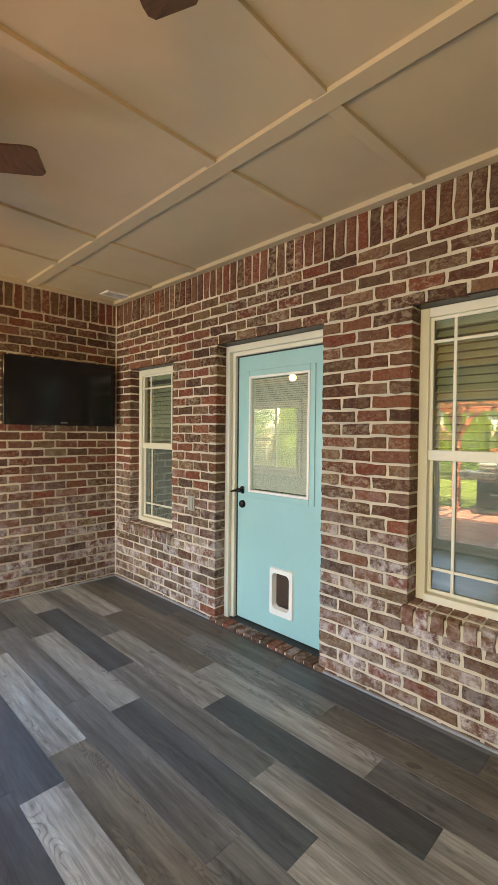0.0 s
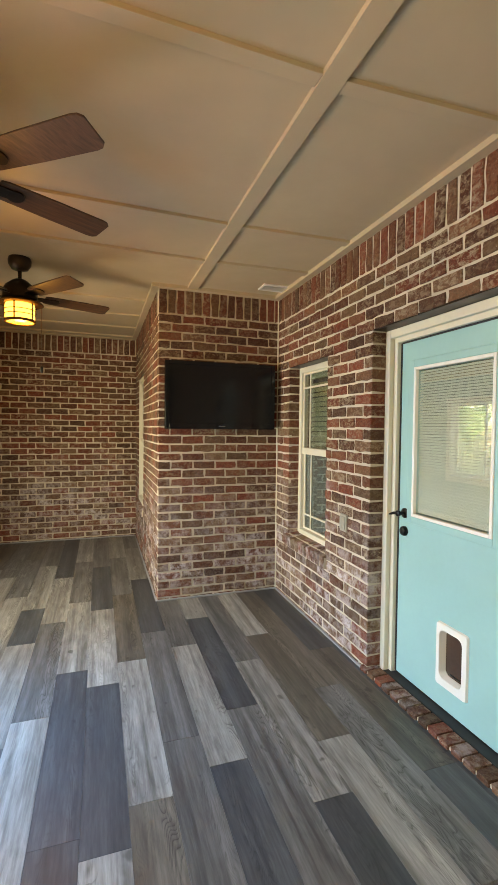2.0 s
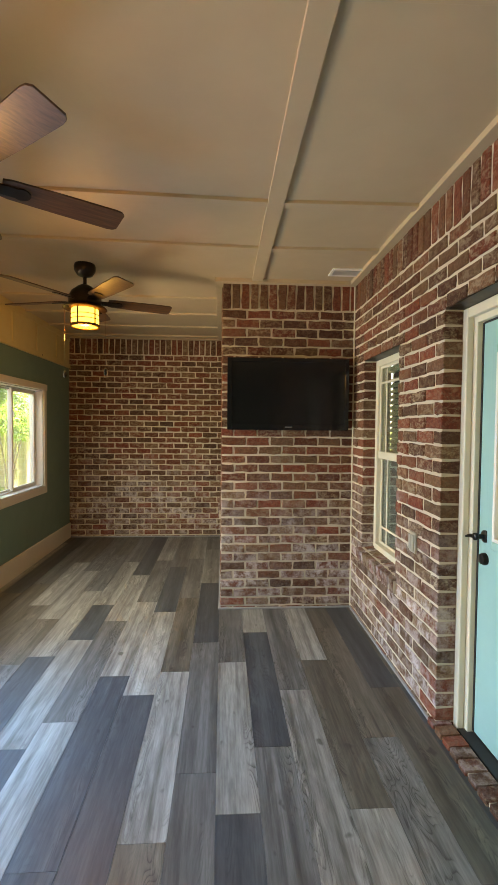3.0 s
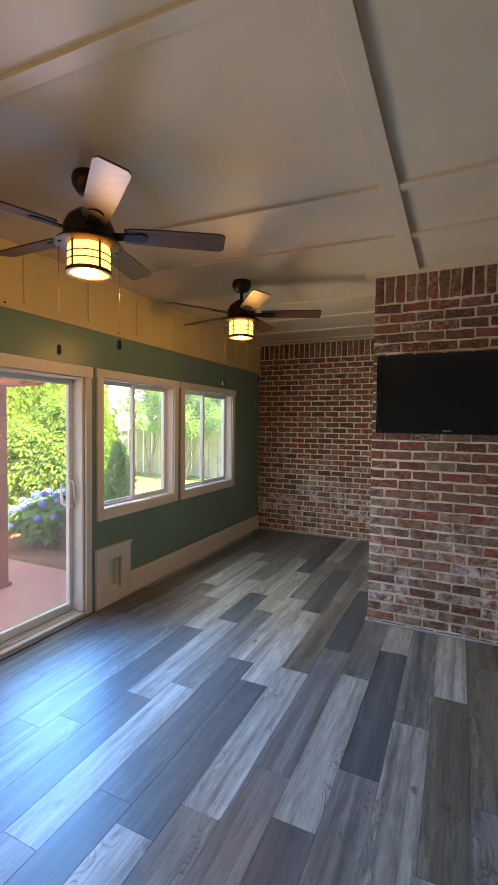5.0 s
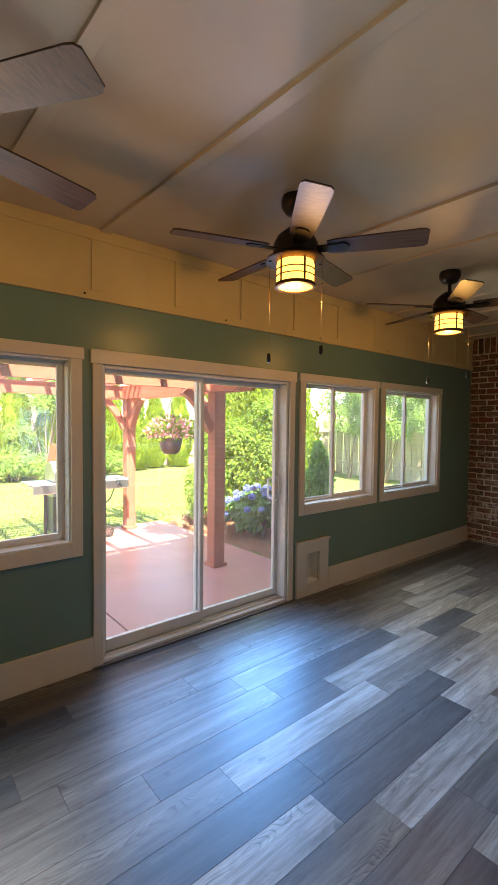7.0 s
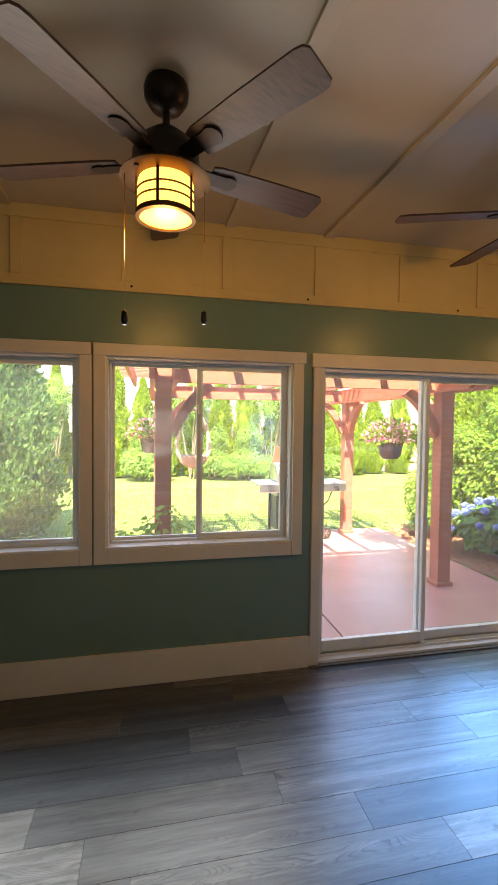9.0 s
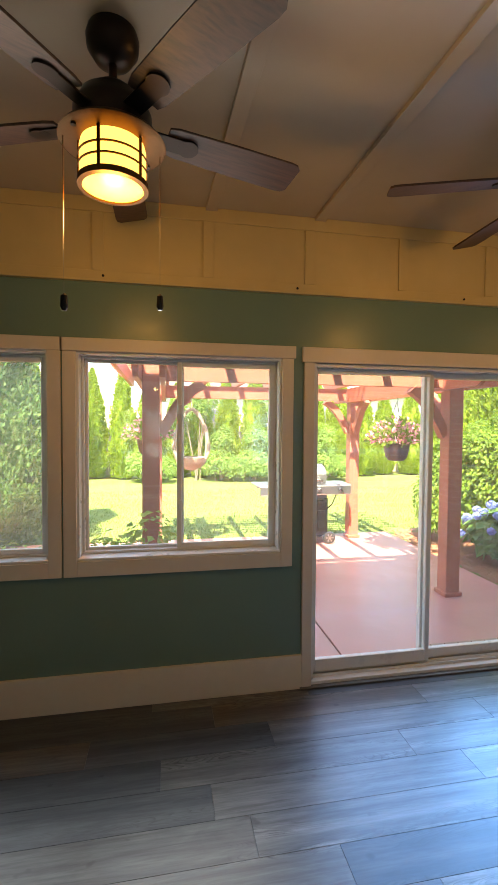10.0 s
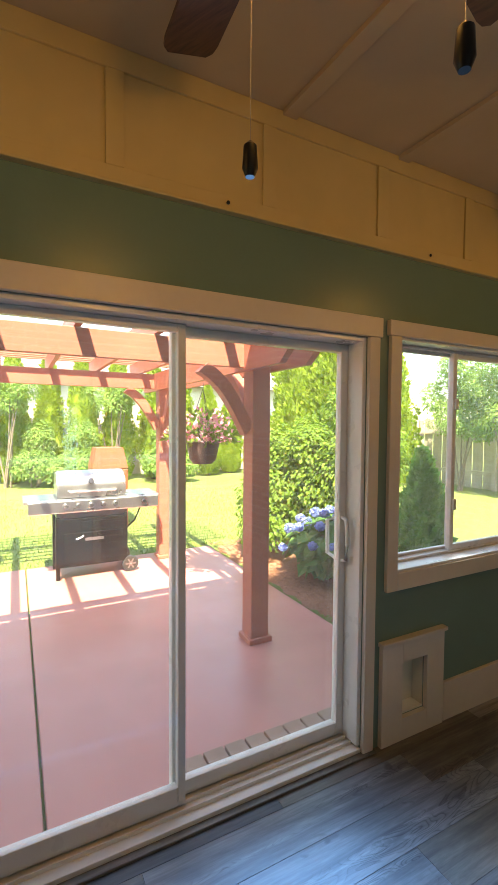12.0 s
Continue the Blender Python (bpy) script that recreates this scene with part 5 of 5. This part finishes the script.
def hanging_basket(x, y, z, hook_z):
    t = thing("hanging_basket", (x, y, z - 0.11), "brown hanging basket with pink and white flowers", "hanging basket", "hanging baskets on the pergola")
    part("pot", lathe(bmesh.new(), [(0.085, -0.11), (0.12, -0.07), (0.15, 0.08), (0.158, 0.085), (0.158, 0.105), (0.145, 0.105), (0.13, 0.06)], 28, pose(x, y, z)), M_POT, t, "", True)
    for a in (0, 120, 240):
        c, s = math.cos(radians(a)), math.sin(radians(a))
        part("hanger", tube(bmesh.new(), [(x + 0.15 * c, y + 0.15 * s, z + 0.1), (x, y, hook_z - 0.05)], 0.003, 5), M_BLACK, t)
    part("hook", tube(bmesh.new(), [(x, y, hook_z - 0.06), (x + 0.02, y, hook_z - 0.03), (x, y, hook_z)], 0.004, 6), M_BLACK, t)

    def where():
        d = Vector((rng.gauss(0, 1), rng.gauss(0, 1), abs(rng.gauss(0, 0.8)))).normalized()
        q = rng.random() ** 0.5
        return (d.x * 0.33 * q, d.y * 0.33 * q, 0.2 + d.z * 0.29 * q), d

    v, f = leaves(560, where, 0.07)
    soup("foliage", v, f, M_LAUREL, t)
    v, f = leaves(560, where, 0.05)
    soup("blossom", v, f, M_PINK, t)


hanging_basket(-3.16, 3.57, 1.30, ZBM)
hanging_basket(-4.5, 0.74, 1.30, ZBM)

# wicker teardrop swing under the pergola
swing = thing("hanging_wicker_swing", (-4.35, 1.30, 1.0), "weathered wicker teardrop swing hanging from the pergola", "swing")
for k in range(4):
    pts = []
    for i in range(29):
        a = 2 * math.pi * i / 28
        w = 0.21 * math.sin(a) * (1 - 0.30 * math.cos(a)) + 0.008 * math.sin(9 * a + k)
        pts.append((-4.35 + 0.035 * (k - 1.5), 1.30 + w, 1.40 + 0.39 * math.cos(a) + 0.006 * math.cos(11 * a + 2 * k)))
    part("hoop", tube(bmesh.new(), pts, 0.024, 6), M_WICKER, swing, "", True)
part("seat", lathe(bmesh.new(), [(0.05, 1.0), (0.13, 1.03), (0.18, 1.10), (0.19, 1.16), (0.17, 1.165), (0.10, 1.07)], 20, pose(-4.35, 1.30, 0)), M_WICKER, swing, "woven seat", True)
part("rope", tube(bmesh.new(), [(-4.35, 1.30, 1.79), (-4.35, 1.30, ZBM + 0.19)], 0.008, 6), M_WICKER, swing)

# ---- fences and neighbours ----
fence_mesh = mesh_of("board", boxed(-0.07, 0.07, -0.011, 0.011, 0, 1.75, 0.003), M_FENCE)


def fence(x0, y0, x1, y1, z0):
    f = thing("fence", (x0, y0, z0), "weathered board fence round the yard", "fence")
    d = Vector((x1 - x0, y1 - y0, 0))
    ln = d.length
    turn = math.degrees(math.atan2(d.y, d.x))
    n = int(ln / 0.152)
    for k in range(n):
        ob = new("board", fence_mesh)
        ob.parent = f
        p = d * ((k + 0.5) / n)
        ob.matrix_basis = Matrix.Translation((p.x, p.y, 0)) @ pose(0, 0, 0, 0, 0, turn) @ Matrix.Translation((0, 0.02 * (k % 2), 0)) @ Matrix.Diagonal((1, 1, rng.uniform(0.985, 1.015), 1))
    for z in (0.35, 1.35):
        b = boxed(0, ln, -0.05, -0.012, z, z + 0.09, m=pose(0, 0, 0, 0, 0, turn))
        ob = new("fence_rail", mesh_of("fence_rail", b, M_FENCE))
        ob.parent = f
    for k in range(int(ln / 2.4) + 1):
        b = boxed(k * 2.4, k * 2.4 + 0.09, -0.14, -0.0505, 0, 1.85, m=pose(0, 0, 0, 0, 0, turn))
        ob = new("post", mesh_of("post", b, M_FENCE))
        ob.parent = f


fence(-13.4, 12.4, 4.0, 12.4, -0.036)
fence(-13.4, -10.0, -13.4, 12.3, -0.036)


def neighbour(x, y, w, d, h, label):
    """A plain single-storey house beyond the fence."""
    t = thing("house", (x, y, -0.036), label, "house")
    part("wall", boxed(x - d / 2, x + d / 2, y - w / 2, y + w / 2, -0.036, h), M_SIDING, t)
    b = bmesh.new()
    e = 0.5
    lo = [b.verts.new((x + sx * (d / 2 + e), y + sy * (w / 2 + e), h)) for sx, sy in ((-1, -1), (1, -1), (1, 1), (-1, 1))]
    hi = [b.verts.new((x, y - w / 2 + d * 0.4, h + d * 0.28)), b.verts.new((x, y + w / 2 - d * 0.4, h + d * 0.28))]
    b.faces.new(lo)
    for q in ((lo[0], lo[1], hi[0]), (lo[1], lo[2], hi[1], hi[0]), (lo[2], lo[3], hi[1]), (lo[3], lo[0], hi[0], hi[1])):
        b.faces.new(q)
    part("roof", b, M_ROOFING, t, "brown shingle roof")
    for k in range(3):
        yy = y - w / 2 + w * (k + 0.5) / 3
        win = part("window", boxed(x + d / 2 - 0.02, x + d / 2 + 0.04, yy - 0.5, yy + 0.5, 1.0, 2.3), M_TRIM, t)
        part("pane", boxed(x + d / 2 + 0.041, x + d / 2 + 0.05, yy - 0.42, yy + 0.42, 1.08, 2.22), M_GREYST, win)


neighbour(-21, 7.5, 13, 9, 3.0, "neighbouring house with brown roof behind the hedge")
neighbour(-21, -9.5, 12, 9, 3.0, "neighbouring house with brown roof behind the hedge")

# roof of the porch and house, seen only from outside
b = bmesh.new()
prof = [(-1.5, 2.90), (-1.5, 3.04), (3.9, 5.4), (9.0, 3.3), (9.0, 3.1), (3.9, 5.2), (-1.2, 2.90)]
a = [b.verts.new((x, YS - 0.6, z)) for x, z in prof]
c = [b.verts.new((x, YF + 0.7, z)) for x, z in prof]
b.faces.new(a)
b.faces.new(list(reversed(c)))
for i in range(len(prof)):
    j = (i + 1) % len(prof)
    b.faces.new((a[i], a[j], c[j], c[i]))
tagged(new("roof", mesh_of("roof", b, M_ROOFING)), "brown shingle roof over the porch", "roof", kind="structure")

# ---- floor planks ----
floor = tagged(new("floor", mesh_of("floor", boxed(XW - 0.02, XE + 0.05, YS, YF + 0.01, -0.08, -0.004), M_DARK)), "grey and brown wood-look plank floor", "floor", kind="structure")
PITCH = 0.1825
PX0 = 0.393
L, Mi, Br, Dk = M_LIGHT, M_MID, M_BROWN, M_DARK
# start of each known plank and its tone, column by column from the bay's west side
KNOWN = {
    -7: [(-1.2, Br), (0.0, Dk), (1.22, Br), (2.44, Mi), (3.66, Br), (4.88, Dk)],
    -6: [(-0.6, Br), (0.6, Dk), (1.5, Mi), (2.72, Mi), (3.94, Br), (5.1, Mi)],
    -5: [(-0.28, Dk), (0.945, Mi), (2.15, Mi), (3.36, Br), (4.58, L), (5.8, Br)],
    -4: [(-1.3, Br), (-0.05, Dk), (1.16, Mi), (2.38, Mi), (3.60, Br), (4.3, L), (5.5, Mi)],
    -3: [(-0.92, L), (0.30, Mi), (1.3, Mi), (2.5, Dk), (3.705, L), (4.9, Mi), (6.1, Br)],
    -2: [(-0.7, L), (0.515, Mi), (1.61, Dk), (2.83, L), (3.93, Dk), (4.57, L), (5.8, Mi)],
    -1: [(-0.5, Mi), (0.69, Mi), (1.905, L), (3.02, Mi), (4.24, L), (5.34, Dk)],
    0: [(-1.4, Br), (-0.2, L), (1.0, Dk), (2.22, Dk), (3.445, L), (4.62, Mi), (5.84, L)],
    1: [(-1.7, Mi), (-0.4, Br), (0.90, L), (2.125, Dk), (3.24, L), (4.40, Dk), (5.6, Mi)],
    2: [(-1.3, L), (-0.1, Dk), (1.10, Br), (2.31, L), (3.48, Br), (4.7, Mi), (5.9, L)],
    3: [(-0.9, Dk), (0.2, Mi), (1.42, Mi), (2.64, Mi), (3.86, Dk), (5.08, L), (6.3, Mi)],
    4: [(-1.2, Br), (0.0, L), (1.21, Dk), (2.42, L), (3.58, Mi), (4.8, Dk)],
    5: [(-0.8, Mi), (0.35, L), (1.57, Mi), (2.79, Dk), (4.0, L)],
    6: [(-1.5, Mi), (-0.3, L), (0.90, Dk), (2.10, L), (3.255, Mi)],
    7: [(-1.2, Dk), (0.0, Mi), (1.24, L), (2.42, Br), (3.585, L)],
    8: [(-1.7, Mi), (-0.8, Br), (0.4, Br), (1.62, Mi), (2.83, Br), (4.05, Br)],
    9: [(-1.3, Dk), (0.1, Br), (0.9, Dk), (2.10, Br), (3.255, Dk)],
}
n_cols = range(-8, 11)
for c in n_cols:
    x0 = PX0 + c * PITCH
    x1 = x0 + PITCH
    xa, xb = max(x0, XW - 0.01), min(x1, XE + 0.004)
    if xb - xa < 0.01:
        continue
    end = YF + 0.004 if x0 < XC - 0.02 else YT + 0.004
    if c in KNOWN:
        runs = [(YS, Br), *KNOWN[c]]
    else:
        runs, y = [(YS, Mi)], YS + rng.uniform(0.3, 1.1)
        while y < end:
            runs.append((y, rng.choices((L, Mi, Br, Dk), (2, 3, 4, 1) if y > 3.3 else (1, 3, 4, 4))[0]))
            y += rng.choice((1.22, 1.22, 1.22, 0.9))
    runs = [q for q in runs if q[0] < end - 0.01]
    for (ya, mat), nxt in zip(runs, [q[0] for q in runs[1:]] + [end]):
        g = 0.0003
        bm = bmesh.new()
        e = 0.0008
        lo = [bm.verts.new(p) for p in ((xa + g, ya + g, -0.004), (xb - g, ya + g, -0.004), (xb - g, nxt - g, -0.004), (xa + g, nxt - g, -0.004))]
        md = [bm.verts.new((v.co.x, v.co.y, -0.0012)) for v in lo]
        hi = [bm.verts.new(p) for p in ((xa + g + e, ya + g + e, 0), (xb - g - e, ya + g + e, 0), (xb - g - e, nxt - g - e, 0), (xa + g + e, nxt - g - e, 0))]
        for r0, r1 in ((lo, md), (md, hi)):
            for i in range(4):
                bm.faces.new((r0[i], r0[(i + 1) % 4], r1[(i + 1) % 4], r1[i]))
        bm.faces.new(hi)
        ob = new("plank", mesh_of("plank", bm, mat))
        ob.parent = floor


# ---- bricks ----
def brick_mesh(seed):
    """A unit brick: front face at x = 0, size 1 along y and z, depth 1; worn edges."""
    q = random.Random(seed)
    ring = [(-0.5, -0.5), (-0.17, -0.5), (0.17, -0.5), (0.5, -0.5), (0.5, 0.0), (0.5, 0.5), (0.17, 0.5), (-0.17, 0.5), (-0.5, 0.5), (-0.5, 0.0)]
    wob = [(u + q.uniform(-0.022, 0.022) - 0.008 * u, w * q.uniform(0.84, 1.09) + q.uniform(-0.03, 0.03)) for u, w in ring]
    v = [(1.0, u, w) for u, w in ring] + [(0.05, u, w) for u, w in wob] + [(q.uniform(-0.004, 0.004), u * 0.962, w * 0.90) for u, w in wob]
    n = len(ring)
    f = []
    for a, b in ((0, n), (n, 2 * n)):
        for i in range(n):
            j = (i + 1) % n
            f.append((a + i, a + j, b + j, b + i))
    f.append(tuple(range(2 * n, 3 * n)))
    return v, f


BRICKS = [brick_mesh(40 + k) for k in range(10)]
BRICK_DATA = []
for k, (v, f) in enumerate(BRICKS):
    me = bpy.data.meshes.new("brick")
    me.from_pydata(v, [], f)
    bm = bmesh.new()
    bm.from_mesh(me)
    bmesh.ops.recalc_face_normals(bm, faces=bm.faces)
    bm.to_mesh(me)
    bm.free()
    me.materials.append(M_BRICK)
    BRICK_DATA.append(me)


def cut(u0, u1, z0, z1, holes):
    """The stretches of a course that its openings leave."""
    runs = [(u0, u1)]
    for a, b, c, d in holes:
        if min(z1, d) - max(z0, c) > 0.012:
            runs = [q for r in runs for q in ((r[0], min(r[1], a)), (max(r[0], b), r[1])) if q[1] - q[0] > 0.001]
    return runs


def lay(wall, axis, face, u0, u1, holes, near, depth=0.1):
    """Courses of bricks and a soldier course on a wall; near: the stretch (u0, u1, z0, z1) whose bricks are single parts."""
    pieces = []
    for k in range(-1, 33):
        z0 = ROW0 + k * COURSE
        z1 = z0 + COURSE - GAP
        u = u0 - STRETCH + (0.1016 if k % 2 else 0.0) + 0.004
        for a, b in cut(u0, u1, z0, z1, holes):
            joints = [u + STRETCH * n for n in range(60) if a + 0.045 < u + STRETCH * n < b - 0.045]
            ends = [a, *[j + rng.uniform(-0.006, 0.006) for j in joints], b]
            for n in range(len(ends) - 1):
                p = ends[n] + (GAP * 0.62 if n else 0)
                q = ends[n + 1] - (GAP * 0.62 if n < len(ends) - 2 else 0)
                pieces.append((p, q, z0 + rng.uniform(-0.001, 0.001), z1 + rng.uniform(-0.0015, 0.001)))
    s = u0
    while s < u1 - 0.03:
        pieces.append((s + 0.004, min(s + 0.0705, u1), 2.543, ZTOP + 0.004))
        s += 0.0775
    verts, faces, count = [], [], 0
    for p, q, z0, z1 in pieces:
        c, w = (p + q) / 2, (z0 + z1) / 2
        proud = rng.uniform(-0.0025, 0.0035)
        place = (face - 0.003 + proud, c, w) if axis == "x" else (c, face - 0.003 + proud, w)
        m = Matrix.Translation(place)
        tall = z1 - z0 > 0.15
        if axis == "y":
            m = m @ Matrix(((0, -1, 0, 0), (1, 0, 0, 0), (0, 0, 1, 0), (0, 0, 0, 1)))
        if tall:
            size = (depth, z1 - z0, q - p)
            m = m @ pose(0, 0, 0, 90, 0, 0)
        else:
            size = (depth, q - p, z1 - z0)
        m = m @ pose(0, 0, 0, rng.uniform(-0.35, 0.35), 0, rng.uniform(-0.3, 0.3)) @ Matrix.Diagonal((*size, 1))
        k = rng.randrange(10)
        if near[0] < c < near[1] and near[2] < w < near[3] and count < 300:
            ob = new("brick", BRICK_DATA[k])
            ob.parent = wall
            ob.matrix_basis = m
            count += 1
        else:
            i = len(verts)
            v, f = BRICKS[k]
            verts += [m @ Vector(x) for x in v]
            faces += [tuple(i + j for j in g) for g in f]
    if verts:
        bm = bmesh.new()
        me = bpy.data.meshes.new("brickwork")
        me.from_pydata([tuple(v) for v in verts], [], faces)
        bm.from_mesh(me)
        bmesh.ops.recalc_face_normals(bm, faces=bm.faces)
        bm.to_mesh(me)
        bm.free()
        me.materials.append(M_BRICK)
        ob = new("brickwork", me)
        ob.parent = wall
        tagged(ob, kind="stuff")


def grown(h, low):
    return (h[0], h[1], low, h[3])


lay(wall_east, "x", XE, YS, YT - 0.002, [grown(W1, 0.487), grown(W2, 0.487), (DOOR[0], DOOR[1], -0.2, DOOR[3])], (1.1, 3.6, 0.0, 2.8))
lay(wall_bay, "y", YT, XC + 0.002, XE + 0.004, [], (XC - 1, XE + 1, -1, 3))
lay(wall_bay_side, "x", XC, YT + 0.10, YF, [grown(W7, 0.487)], (YT, YF, 0.0, 1.9))
lay(wall_north, "y", YF, XW - 0.0, XC, [], (XW, XC, 0.0, 2.1))


def rowlock(wall, face, u0, u1, z, out, drop, deep):
    """A sloped sill of bricks on edge."""
    n = round((u1 - u0) / 0.0765)
    w = (u1 - u0) / n
    low, high = (0.044, 0.034) if drop > 0.05 else (0.03, 0.024)
    bed = new("mortar_bed", mesh_of("mortar_bed", boxed(face - out + 0.010, face + 0.075, u0 + 0.004, u1 - 0.004, z - drop - low, z - drop + high), M_MORTAR))
    bed.parent = wall
    for k in range(n):
        ob = new("sill_brick", BRICK_DATA[rng.randrange(10)])
        ob.parent = wall
        c = u0 + (k + 0.5) * w
        m = Matrix.Translation((face - out + rng.uniform(-0.002, 0.002), c, z - drop)) @ pose(0, 0, 0, 0, -9 if drop > 0.05 else 0, 0) @ pose(0, 0, 0, 90, 0, 0)
        ob.matrix_basis = m @ Matrix.Diagonal((deep, 0.1 if drop > 0.05 else 0.075, w - 0.010, 1))


rowlock(wall_east, XE, W1[0] - 0.03, W1[1] + 0.03, W1[2], 0.03, 0.058, 0.15)
rowlock(wall_east, XE, W2[0] - 0.03, W2[1] + 0.03, W2[2], 0.03, 0.058, 0.15)
rowlock(wall_bay_side, XC, W7[0] - 0.03, W7[1] + 0.03, W7[2], 0.03, 0.058, 0.15)
rowlock(wall_east, XE, DOOR[0] - 0.05, DOOR[1] + 0.05, 0.0, 0.020, 0.008, 0.10)
